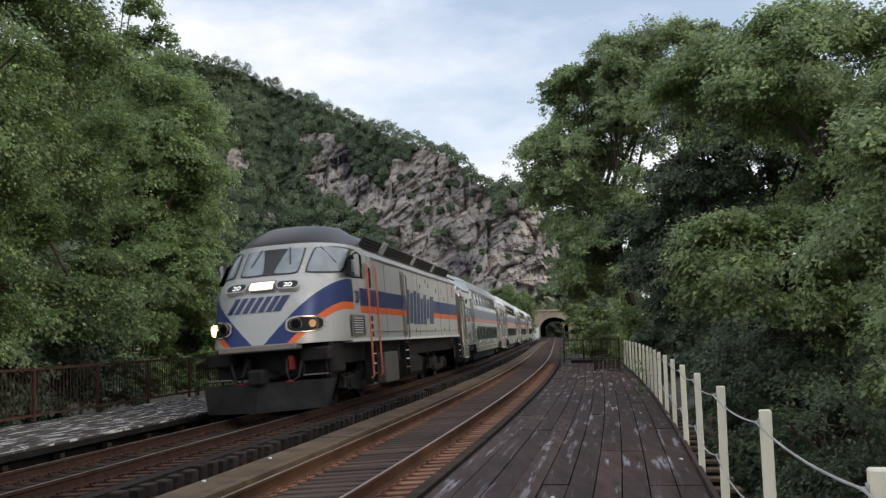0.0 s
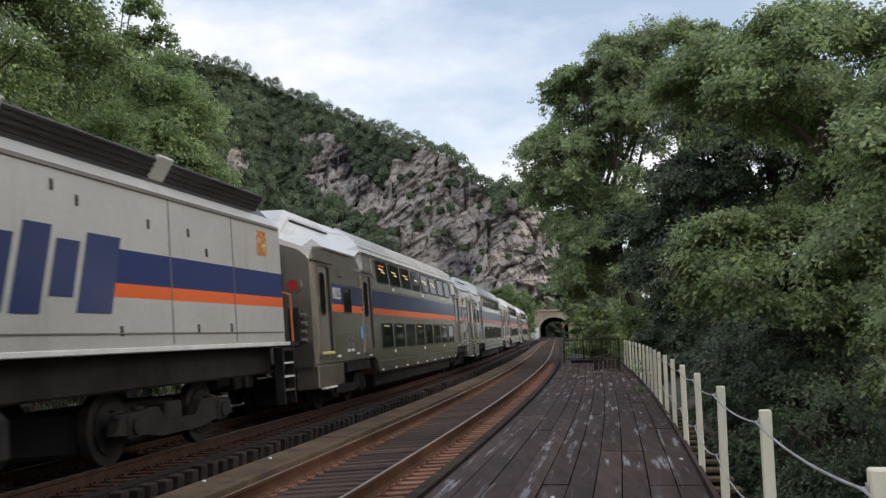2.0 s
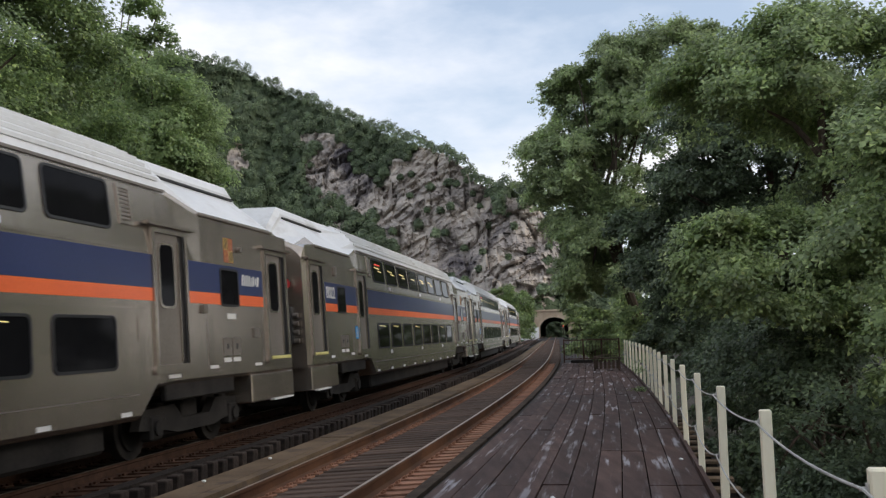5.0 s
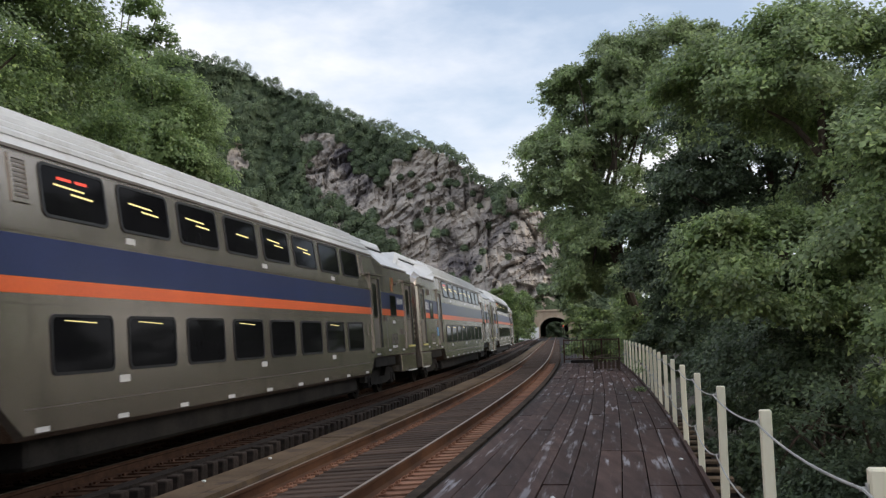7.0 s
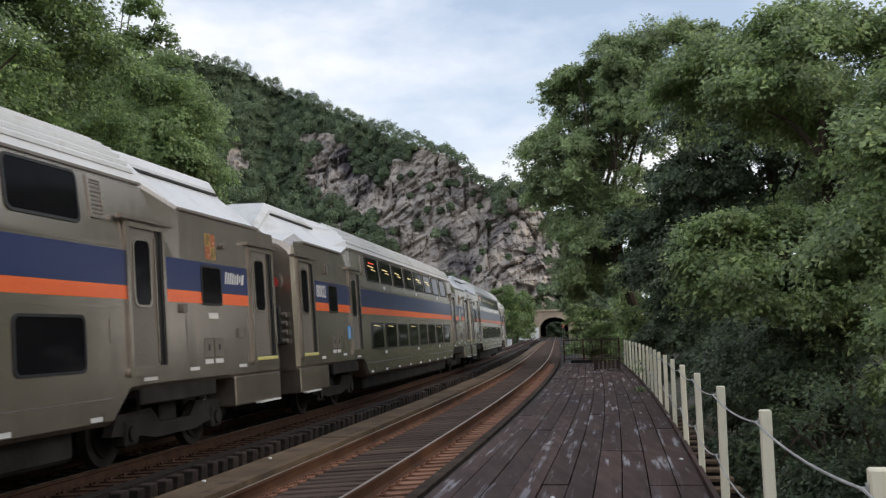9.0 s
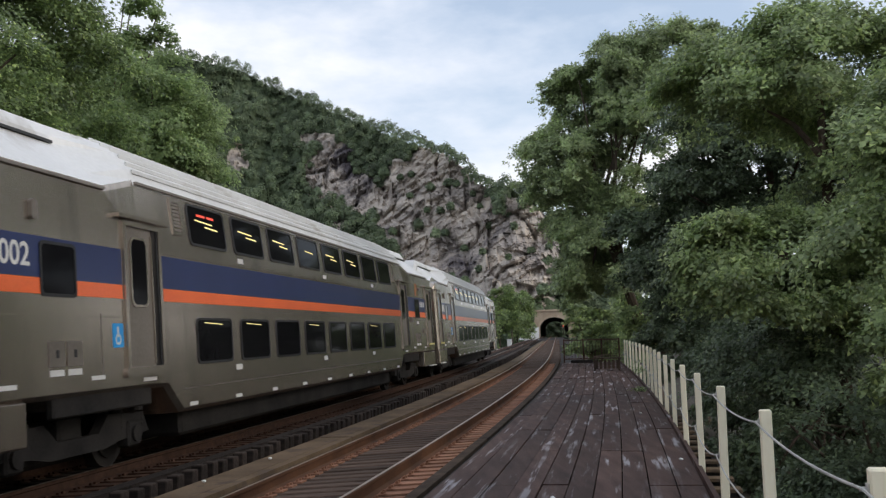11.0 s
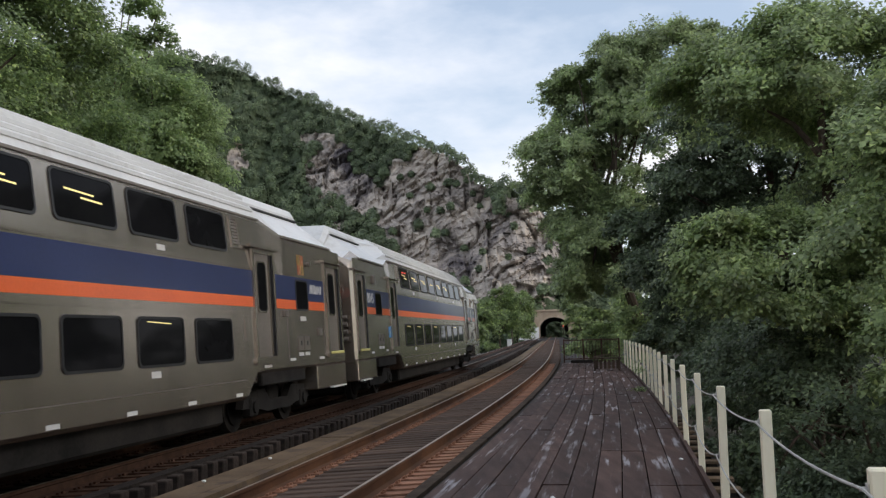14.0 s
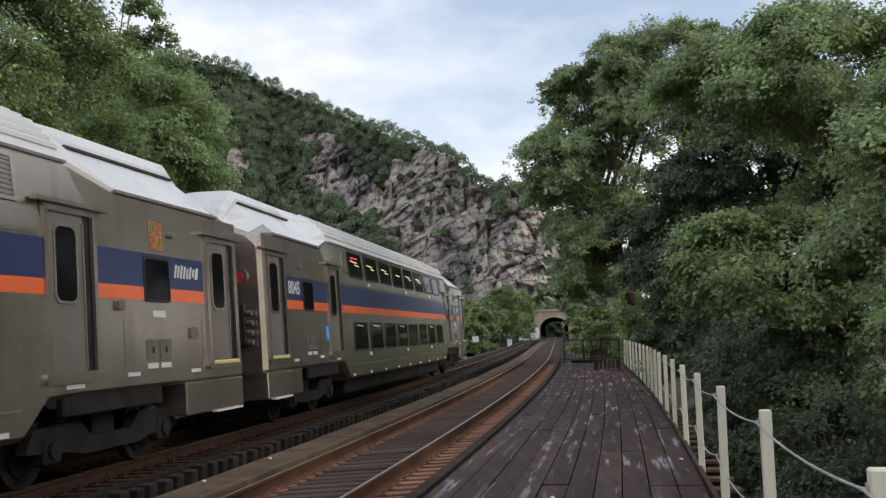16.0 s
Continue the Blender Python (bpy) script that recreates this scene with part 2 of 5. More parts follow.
tagged(new("ground", ground_mesh), "dark shaded soil bank under and beside the line", "ground", kind="structure")

# ---- the two tracks ----
RAIL = [(-0.07, -0.175), (0.07, -0.175), (0.07, -0.155), (0.014, -0.13), (0.014, -0.05), (0.037, -0.035), (0.037, -0.003), (0.03, 0.0), (-0.03, 0.0), (-0.037, -0.003), (-0.037, -0.035), (-0.014, -0.05), (-0.014, -0.13), (-0.07, -0.155)]


def track(name, label, v0, z0, cant, s0, s1, wood, rust, side_mat):
    t = thing(name, label, "railway track", kind="structure")
    for side in (-1, 1):
        c = v0 + side * 0.7525 * math.cos(cant)
        z = z0 + side * 0.7525 * math.sin(cant)
        part("rail", sweep(RAIL, s0, s1, c, z, 1.5, cant), side_mat, t, "rusty brown rail with a worn bright head")
        part("rail_head", sweep(bar(-0.019, 0.019, -0.004, 0.0025), s0, s1, c, z, 1.5, cant), M_RAILTOP, t, "bright worn running surface")
    bm = bmesh.new()
    box(bm, 2.75, 0.225, 0.22, (0, 0, -0.40), bevel=0.012)
    tie = mesh_of("tie", bm, wood)
    bm = bmesh.new()
    box(bm, 0.30, 0.20, 0.02, (1.08, 0, -0.182))
    for x in (-0.7525, 0.7525):
        box(bm, 0.40, 0.19, 0.02, (x, 0, -0.18))
        for dx in (-0.13, 0.13):
            box(bm, 0.035, 0.035, 0.035, (x + dx, 0.05, -0.165))
            box(bm, 0.035, 0.035, 0.035, (x + dx, -0.05, -0.165))
    plate = mesh_of("tie_plates", bm, rust)
    rest_v, rest_f = [], []
    tie_v, tie_f = [v.co.copy() for v in tie.vertices], [tuple(f.vertices) for f in tie.polygons]
    rng = random.Random(3)
    for i, s in enumerate(np.arange(s0 + 0.2, s1, 0.36)):
        m = lie(s, v0 + rng.uniform(-0.07, 0.07), z0 + rng.uniform(-0.006, 0.004), cant) @ Matrix.Rotation(rng.uniform(-0.012, 0.012), 4, "Z")
        if 6 < s < 52:
            part("tie", tie, None, t, at=m)
            part("tie_plates", plate, None, t, at=lie(s, v0, z0, cant))
        elif s < 190:
            k = len(rest_v)
            rest_v += [m @ v for v in tie_v]
            rest_f += [tuple(i + k for i in f) for f in tie_f]
    me = bpy.data.meshes.new("far_ties")
    me.from_pydata(rest_v, [], rest_f)
    me.materials.append(wood)
    tagged(part("far_ties", me, None, t), kind="stuff")
    return t


track("track_near", "rusty main-line track on closely laid timber ties", 0.0, -0.03, radians(3.4), -120, 312, M_TIE, M_PLATE, M_RAILSIDE)
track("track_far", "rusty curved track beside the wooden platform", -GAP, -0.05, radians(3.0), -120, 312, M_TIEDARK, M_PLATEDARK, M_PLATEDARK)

# timber beside the rails
t = thing("guard_timber", "weathered timber walkway boards between the two tracks", "timber", kind="structure")
for i, s in enumerate(np.arange(-56, 150, 6.0)):
    for v0, w in ((-0.90, 0.14), (-1.19, 0.42)):
        part("plank", sweep(bar(-w / 2, w / 2, -0.14, -0.02 - 0.008 * (i % 2)), s + 0.01, s + 5.99, v0, 0.0, 1.0), M_PLANKMID, t)
t = thing("edge_timber", "grey weathered guard timber beside the platform edge", "timber", kind="structure")
for s in np.arange(4, 52, 4.0):
    part("beam", sweep(bar(-0.07, 0.07, -0.3, -0.10), s + 0.01, s + 3.99, 1.36, 0.04, 1.0), M_GUARD, t)
t = thing("block_timber", "black timber baulk with a row of upright blocks", "timber", kind="structure")
for s in np.arange(-20, 120, 6.0):
    part("baulk", sweep(bar(-0.10, 0.10, -0.42, -0.11), s + 0.01, s + 5.99, -2.50, 0.0, 1.5), M_TIEDARK, t)
bm = bmesh.new()
box(bm, 0.16, 0.19, 0.68, (0, 0, -0.76), bevel=0.012)
block = mesh_of("block", bm, M_TIEDARK)
rng = random.Random(12)
for s in np.arange(3, 90, 0.36):
    part("block", block, None, t, at=lie(s, -2.17 + rng.uniform(-0.02, 0.02), rng.uniform(-0.03, 0.02)) @ Matrix.Rotation(rng.uniform(-0.05, 0.05), 4, "Z"))
tagged(part("bed_girder", sweep(bar(-0.2, 0.2, -1.2, -0.42), -120, 312, -2.9, 0, 4), M_BLACK), "black girder under the far track", "girder", kind="structure")
tagged(new("trackbed", mesh_of("trackbed", sweep(bar(-7.0, 3.0, -1.3, -0.62), -122, 320, 0, 0, 4), M_BLACK)), "dark bed under the tracks", "track bed", kind="structure")

# ---- wooden platform beside the near track ----
deck = thing("platform", "dark brown plank platform, paint worn white in streaks", "platform", kind="structure")
rng = random.Random(5)
for row in range(10):
    v0 = 1.62 + 0.275 * (row + 0.5)
    s = -11.2
    while s < 48.4:
        n = min(s + (5.5 if rng.random() > 0.25 or s > 40 else 2.75), 48.4)
        n = min(-11.2 + 2.75 * round((n + 11.2) / 2.75), 48.4)
        part("plank", sweep(bar(-0.131, 0.131, -0.06, rng.uniform(-0.008, 0.006)), s + 0.006, n - 0.006, v0, 0.03, 1.2), M_DECK, deck)
        s = n
part("edge_beam", sweep(bar(-0.05, 0.06, -0.5, -0.09), -12, 48.4, 1.545, 0.03), M_BLACK, deck, "black edge beam")
part("kerb_beam", sweep(bar(-0.025, 0.025, -0.35, 0.05), -12, 48.4, 4.40, 0.03), M_DECK, deck, "dark edge board")
for s in np.arange(-11.5, 48, 2.0):
    bm = bmesh.new()
    box(bm, 2.7, 0.2, 0.35, (0, 0, -0.45))
    part("joist", bm, M_BLACK, deck, at=lie(s, 3.05, 0.03))

# cream posts and the sagging cable
posts = thing("cable_fence", "cream painted wooden posts with two sagging grey cables", "fence")
bm = bmesh.new()
box(bm, 0.071, 0.071, 1.55, (0, 0, -0.47), bevel=0.007)
post_mesh = mesh_of("post", bm, M_POST)
bm = bmesh.new()
box(bm, 0.012, 0.03, 0.045, (-0.0395, 0, 0.012), bevel=0.003)
rod(bm, (-0.042, 0, 0.035), (-0.068, 0, 0.035), 0.009)
eye_mesh = mesh_of("eye_bolt", bm, M_ROPE)


def post_v(s):
    """The posts' distance from the track: the row wanders a little."""
    return float(np.interp(s, [4.4, 6.9, 9.3, 17, 22, 30, 47], [4.535, 4.475, 4.435, 4.435, 4.465, 4.59, 4.63]))


POST_S = [4.42 + 2.48 * i for i in range(18)]
POST_S = [POST_S[0] - 2.48 * k for k in range(6, 0, -1)] + POST_S
rng = random.Random(2)
for s in POST_S:
    m = lie(s, post_v(s), 0.03) @ pose(0, 0, 0, rng.uniform(-0.8, 0.8), rng.uniform(-0.6, 0.6), rng.uniform(-3, 3))
    p = part("post", post_mesh, None, posts, at=m)
    for z in (0.97, 0.45):
        part("eye_bolt", eye_mesh, None, p, at=pose(0, 0, z))
for a, b in zip(POST_S[:-1], POST_S[1:]):
    for z in (1.005, 0.485):
        bm = bmesh.new()
        A, B = along(a, post_v(a) - 0.062, 0.03 + z), along(b, post_v(b) - 0.062, 0.03 + z)
        pts = [A.lerp(B, k / 10) - Vector((0, 0, (0.042 if z > 0.7 else 0.085) * 4 * (k / 10) * (1 - k / 10))) for k in range(11)]
        tube(bm, pts, 0.0065)
        part("cable", bm, M_ROPE, posts, "sagging grey cable")

# ---- far platform with its iron railing ----
far = thing("platform_far", "old plank platform with peeling white paint", "platform", kind="structure")
rng = random.Random(6)
for row in range(10):
    v0 = -5.72 - 0.3 * (row + 0.5)
    s = -50.0 + rng.uniform(0, 3)
    while s < 70:
        n = min(s + rng.choice((3.6, 4.2, 4.8)), 70)
        part("plank", sweep(bar(-0.146, 0.146, -0.06, rng.uniform(-0.006, 0.006)), s + 0.006, n - 0.006, v0, 0.0, 1.2), M_OLDDECK, far)
        s = n
part("edge_beam", sweep(bar(-0.06, 0.06, -0.13, -0.03), -50, 70, -5.74, 0.0), M_BLACK, far, "black edge beam")
# added sheet: its black is the shade of the void below the planks
part("skirt_board", sweep(bar(-0.03, 0.03, -1.2, -0.08), -50, 70, -6.05, 0.0), M_BLACK, far, "black sheet standing in for the shade under the deck")
for s in np.arange(-48, 70, 1.55):
    bm = bmesh.new()
    box(bm, 0.12, 0.14, 1.0, (0, 0, -1.2), bevel=0.01)
    part("support", bm, M_GUARD, far, at=lie(s, -5.85))
rail = thing("iron_railing", "rusty brown iron railing with thin upright bars", "railing")
bm = bmesh.new()
box(bm, 0.07, 0.07, 1.16, (0, 0, 0), bevel=0.006)
rp = mesh_of("post", bm, M_IRON)
bm = bmesh.new()
rod(bm, (0, 0, 0.14), (0, 0, 1.12), 0.009, 5)
rb = mesh_of("bar", bm, M_IRON)
for z, h in ((0.12, 0.05), (1.10, 0.055)):
    part("rail", sweep(bar(-0.025, 0.025, 0, h), -50, 70, -8.72, z, 1.5), M_IRON, rail)
for s in np.arange(6.2 - 2.6 * 21, 70, 2.6):
    part("post", rp, None, rail, at=lie(s, -8.72))
for s in np.arange(6.2, 70, 0.14):
    if 14 < s < 46:
        part("bar", rb, None, rail, at=lie(s, -8.72))

# ---- things at the far end of the platform and along the far line ----
end = thing("end_railing", "low rusty iron railing closing off the platform", "railing")
for v0 in (1.75, 2.7, 3.6, 4.45):
    part("post", rp, None, end, at=lie(48.3, v0, 0.03))
for z in (0.15, 1.08):
    bm = bmesh.new()
    box(bm, 2.75, 0.05, 0.05, (0, 0, 0))
    part("rail", bm, M_IRON, end, at=lie(48.3, 3.1, 0.03 + z))
for k in range(18):
    part("bar", rb, None, end, at=lie(48.3, 1.85 + 0.145 * k, 0.03))
bench = thing("slatted_bench", "weathered dark timber slatted bench on the platform", "bench", at=lie(38.3, 3.55, 0.03))
for sx in (-0.47, 0.47):
    for sy in (-0.2, 0.2):
        bm = bmesh.new()
        box(bm, 0.07, 0.07, 0.46, (sx, sy, 0), bevel=0.008)
        part("leg", bm, M_GUARD, bench)
for k in range(5):
    bm = bmesh.new()
    box(bm, 1.12, 0.085, 0.045, (0, -0.22 + 0.11 * k, 0.46), bevel=0.006)
    part("slat", bm, M_GUARD, bench)
for k in range(6):
    bm = bmesh.new()
    box(bm, 0.1, 0.03, 0.34, (-0.4 + 0.16 * k, -0.25, 0.08), bevel=0.005)
    part("front_board", bm, M_GUARD, bench)
log = thing("driftwood", "bare grey branches lying on the slatted bench", "branch", at=lie(38.3, 3.55, 0.56))
rng = random.Random(4)
bm = bmesh.new()
tube(bm, [Vector((-0.5, 0.05, 0.0)), Vector((-0.1, 0.1, 0.07)), Vector((0.45, -0.05, 0.03))], 0.03, 6, 0.012)
tube(bm, [Vector((-0.3, -0.15, 0.0)), Vector((0.0, 0.0, 0.1)), Vector((0.3, 0.12, 0.02))], 0.022, 6, 0.01)
part("branch", bm, M_BARK, log)
bm = bmesh.new()
box(bm, 1.05, 0.25, 0.14, (0, 0, 0), bevel=0.01)
beam = tagged(part("timber_baulk", bm, M_BLACK, at=lie(47.6, 2.6, 0.034)), "black timber baulk lying across the platform end", "timber")
for s, v0, w, h, lab in ((136, -5.6, 0.6, 0.55, "white painted equipment cabinet beside the far track"), (262, -6.6, 5.5, 2.6, "white concrete equipment hut near the tunnel"), (240, -6.4, 1.4, 1.5, "white equipment cabinet near the tunnel")):
    hut = thing("equipment_cabinet", lab, "cabinet", at=lie(s, v0, -0.62))
    bm = bmesh.new()
    box(bm, w, 1.0, h + 0.6, (0, 0, 0), bevel=0.03)
    part("body", bm, M_WHITE, hut)
    bm = bmesh.new()
    box(bm, w + 0.1, 1.1, 0.08, (0, 0, h + 0.6), bevel=0.02)
    part("lid", bm, M_WHITE, hut)
    for sx in (-0.24, 0.24):
        bm = bmesh.new()
        box(bm, w * 0.42, 0.03, h * 0.8, (sx * w, -0.51, 0.7))
        part("door", bm, M_WHITE, hut)
sign = thing("line_side_sign", "white square sign board on a thin post", "sign", at=lie(122, -9.2, -1.2))
bm = bmesh.new()
rod(bm, (0, 0, 0), (0, 0, 2.4), 0.04)
part("post", bm, M_IRON, sign)
bm = bmesh.new()
box(bm, 0.8, 0.03, 0.75, (0, -0.05, 1.65), bevel=0.01)
part("board", bm, M_WHITE, sign)
signal = thing("signal_mast", "railway signal mast with a red light by the tunnel", "signal", at=lie(296, 3.1, -0.6))
bm = bmesh.new()
rod(bm, (0, 0, 0), (0, 0, 5.2), 0.09)
part("mast", bm, M_GUARD, signal)
bm = bmesh.new()
box(bm, 0.75, 0.25, 1.7, (0, -0.15, 3.2), bevel=0.1)
hd = part("head", bm, M_BLACK, signal)
for z, lit in ((4.45, False), (4.05, False), (3.6, True)):
    bm = bmesh.new()
    rod(bm, (0, -0.28, z), (0, -0.33, z), 0.16, 14)
    part("lens", bm, glow("red_signal", (1.0, 0.08, 0.05), 1.6) if lit else M_BLACK, hd, "lit red lens" if lit else "unlit lens")
stair = thing("timber_steps", "brown timber treads on stringers below the platform edge", "steps", kind="structure")
for k in range(18):
    bm = bmesh.new()
    box(bm, 0.42, 0.24, 0.05, (0, 0, 0), bevel=0.008)
    part("tread", bm, M_PLANKMID, stair, at=lie(8.6 + 0.85 * k, 4.75, -0.36 - 0.004 * k))
for v0 in (4.56, 4.94):
    part("stringer", sweep(bar(-0.03, 0.03, -0.4, 0.0), 8.2, 23.6, v0, -0.40, 1.0), M_BLACK, stair)
for s, v0 in ((13.2, -1.2), (11.2, -1.25), (9.9, 2.9), (12.6, 4.25), (19.0, 3.95), (14.6, -5.9)):
    bm = bmesh.new()
    bmesh.ops.create_icosphere(bm, subdivisions=1, radius=0.035)
    for q in bm.verts:
        q.co *= 0.8 + 0.4 * noise.noise(q.co * 40)
        q.co.z *= 0.6
    tagged(part("pebble", bm, M_WHITE, at=lie(s, v0, 0.05 if v0 > 0 else 0.0)), "small pale stone lying on the timber", "stone", "stray stones")


# ---- trees ----
def leaf_mesh(name, at, out, size, material, seed, hang=0.35, face=0.6, loose=0.45, up=0.75, wide=1.0, tri=False):
    """Leaves as folded rhombs at the given places, facing up and outwards, drooping at the tip."""
    r = np.random.RandomState(seed)
    n = len(at)
    nrm = out * face + np.array([0, 0, up]) + r.normal(0, loose, (n, 3))
    nrm /= np.linalg.norm(nrm, axis=1, keepdims=True)
    ax = out + r.normal(0, 0.8, (n, 3)) - np.array([0, 0, hang])
    ax -= nrm * (ax * nrm).sum(1, keepdims=True)
    ax /= np.linalg.norm(ax, axis=1, keepdims=True) + 1e-9
    sd = np.cross(nrm, ax)
    ln = size * r.uniform(0.7, 1.3, (n, 1))
    wd = ln * wide * r.uniform(0.24, 0.36, (n, 1))
    co = np.stack([at, at + ax * ln * 0.45 + sd * wd - nrm * ln * 0.06, at + ax * ln - nrm * ln * 0.16, at + ax * ln * 0.45 - sd * wd - nrm * ln * 0.06], 1).reshape(-1, 3)
    c = 4
    if tri:
        c, co = 3, co.reshape(-1, 4, 3)[:, 1:].reshape(-1, 3)
    me = bpy.data.meshes.new(name)
    me.vertices.add(c * n)
    me.vertices.foreach_set("co", co.astype(np.float32).ravel())
    me.loops.add(c * n)
    me.loops.foreach_set("vertex_index", np.arange(c * n, dtype=np.int32))
    me.polygons.add(n)
    me.polygons.foreach_set("loop_start", np.arange(0, c * n, c, dtype=np.int32))
    me.update(calc_edges=True)
    me.materials.append(material)
    return me


def crown_points(centre, radii, boughs, sprays, leaves, r, bough=(0.17, 0.34), low=-0.75, shell=0.62, flat=0.34, hollow=0.0, limit=-0.07, tuft=1.0):
    """Places and outward ways of leaves: boughs in the crown's shell, each a drooping fan of sprays, and a sparse core."""
    c, R = np.array(centre), np.array(radii)
    d = r.normal(0, 1, (boughs * 3, 3))
    d /= np.linalg.norm(d, axis=1, keepdims=True)
    d = d[d[:, 2] > low][:boughs]
    deep = r.uniform(shell ** 3, 1, (len(d), 1)) ** (1 / 3)
    deep[::4] *= 0.68
    bs = r.uniform(*bough, (len(d), 1)) * R.mean()
    bc = c + d * (R - 0.45 * bs.clip(0, 0.5 * R.min())) * deep
    P, O = [], []
    for b, s, way in zip(bc, bs, d):
        h = np.array([way[0], way[1], 0.0])
        h /= np.linalg.norm(h) + 1e-6
        lat, turn, rad = np.array([-h[1], h[0], 0.0]), r.uniform(0, 6.2832, sprays), np.sqrt(r.uniform(0, 1, sprays))
        x, y = rad * np.cos(turn), rad * np.sin(turn)
        # the fan's edge is ragged: some shoots reach further
        reach = (1 + 0.22 * np.sin(3 * turn + 9 * s) + 0.14 * np.sin(7 * turn + 4 * s))
        x, y = x * reach * 1.2, y * reach
        z = flat * (1 - rad ** 2) - 0.30 * np.clip(x, 0, 2) ** 2 + r.normal(0, 0.15, sprays)
        sp = b + s * (x[:, None] * h + y[:, None] * lat + z[:, None] * np.array([0, 0, 1.0]))
        lv = sp[:, None, :] + r.normal(0, 1, (sprays, leaves, 3)) * np.array([0.15, 0.15, 0.08]) * tuft * (0.5 + 0.22 * s)
        o = (x[:, None] * h + y[:, None] * lat) * 0.7 + way * 0.5
        if hollow:
            # gaps of about a metre between the clumps show the dark inside
            keep = np.array([noise.noise(Vector(q_) * hollow) > limit for q_ in sp])
            lv, o = lv[keep], o[keep]
        P.append(lv.reshape(-1, 3))
        O.append(np.repeat(o, leaves, 0))
    return np.concatenate(P), np.concatenate(O), bc


def tree(name, label, base, crowns, material, seed, boughs=60, sprays=75, leaves=9, size=0.2, trunk=0.28, low=-0.75, tri=False, flat=0.34, bough=(0.17, 0.34), shell=0.62, hollow=0.0, limit=-0.07, tuft=1.0, limbs=16):
    """A tapered trunk, limbs that reach the boughs, and a crown of leaves. crowns: (centre, radii) in the world."""
    r = np.random.RandomState(seed)
    t = thing(name, label, "bush" if "bush" in name else "tree", at=pose(*base))
    b0 = np.array(base)
    P, O, B = [], [], []
    total = sum(R[0] * R[2] for _, R in crowns)
    for c, R in crowns:
        k = max(6, int(boughs * R[0] * R[2] / total))
        p, o, b = crown_points(np.array(c) - b0, R, k, sprays, leaves, r, low=low, flat=flat, bough=bough, shell=shell, hollow=hollow, limit=limit, tuft=tuft)
        P.append(p), O.append(o), B.append(b)
    part("crown", leaf_mesh("crown", np.concatenate(P), np.concatenate(O), size * (0.9 if tri else 0.74), material, seed, 0.55, tri=tri), None, t)
    B = np.concatenate(B)
    top = np.array(crowns[0][0]) - b0
    bm = bmesh.new()
    path = [Vector((0, 0, 0)), Vector((*(top[:2] * 0.15), top[2] * 0.35)), Vector((*(top[:2] * 0.6), top[2] * 0.75)), Vector(top + np.array([0, 0, crowns[0][1][2] * 0.4]))]
    tube(bm, path, trunk, 8, trunk * 0.25)
    part("trunk", bm, M_BARK, t)
    for b in B[:: max(1, len(B) // limbs)]:
        bm = bmesh.new()
        f = r.uniform(0.3, 0.75)
        a = path[1].lerp(path[3], f)
        e = Vector(b)
        mid = a.lerp(e, 0.5) + Vector((0, 0, 0.12 * (e - a).length))
        tube(bm, [a, mid, e], trunk * 0.32, 6, 0.025)
        part("limb", bm, M_BARK, t)
    return t


# half of the light is thrown back and half let through, so each leaf reflects about half of these values
F_MAPLE = foliage("maple_leaves", (0.195, 0.255, 0.122), (0.345, 0.435, 0.185), 0.45, tips=(0.54, 0.62, 0.26), patch=1.3, spread=0.45)
# this green is darkened to hold the shade under and between the trees
F_SHADED = foliage("shade_dark_leaves", (0.086, 0.119, 0.073), (0.144, 0.191, 0.103), 0.42, tips=(0.22, 0.29, 0.14), patch=0.5, spread=0.4)
F_PALE = foliage("pale_leaves", (0.265, 0.325, 0.180), (0.42, 0.505, 0.25), 0.5, tips=(0.50, 0.58, 0.28), patch=0.7, spread=0.35)
F_LIGHT = foliage("light_leaves", (0.125, 0.180, 0.076), (0.238, 0.320, 0.120), 0.46, tips=(0.46, 0.56, 0.19), patch=1.1, spread=0.5)
F_FRESH = foliage("fresh_leaves", (0.178, 0.252, 0.112), (0.305, 0.40, 0.165), 0.5, tips=(0.46, 0.56, 0.22), patch=0.6, spread=0.35)
# distance haze is mixed into this green as extra blue
F_HILL = foliage("hazy_hill_leaves", (0.125, 0.168, 0.104), (0.208, 0.265, 0.142), 0.38, tips=(0.23, 0.285, 0.15), patch=0.14, spread=0.5)

# right of the line
tree("maple_tree", "tall full maple in dark green leaf beyond the cable fence", (9.6, 23, -5.5),
     [((9.4, 23, 7.5), (3.7, 3.2, 1.9)), ((11.2, 22.5, 5.0), (2.6, 2.6, 2.8)), ((7.4, 21.5, 2.8), (2.2, 2.0, 1.9)), ((10.8, 21, 2.2), (3.0, 2.6, 2.2))], F_MAPLE, 11, 130, 84, 28, 0.19, 0.3, flat=0.5, bough=(0.18, 0.42), shell=0.7, tri=True, hollow=0.7, limit=-0.16, tuft=1.5)
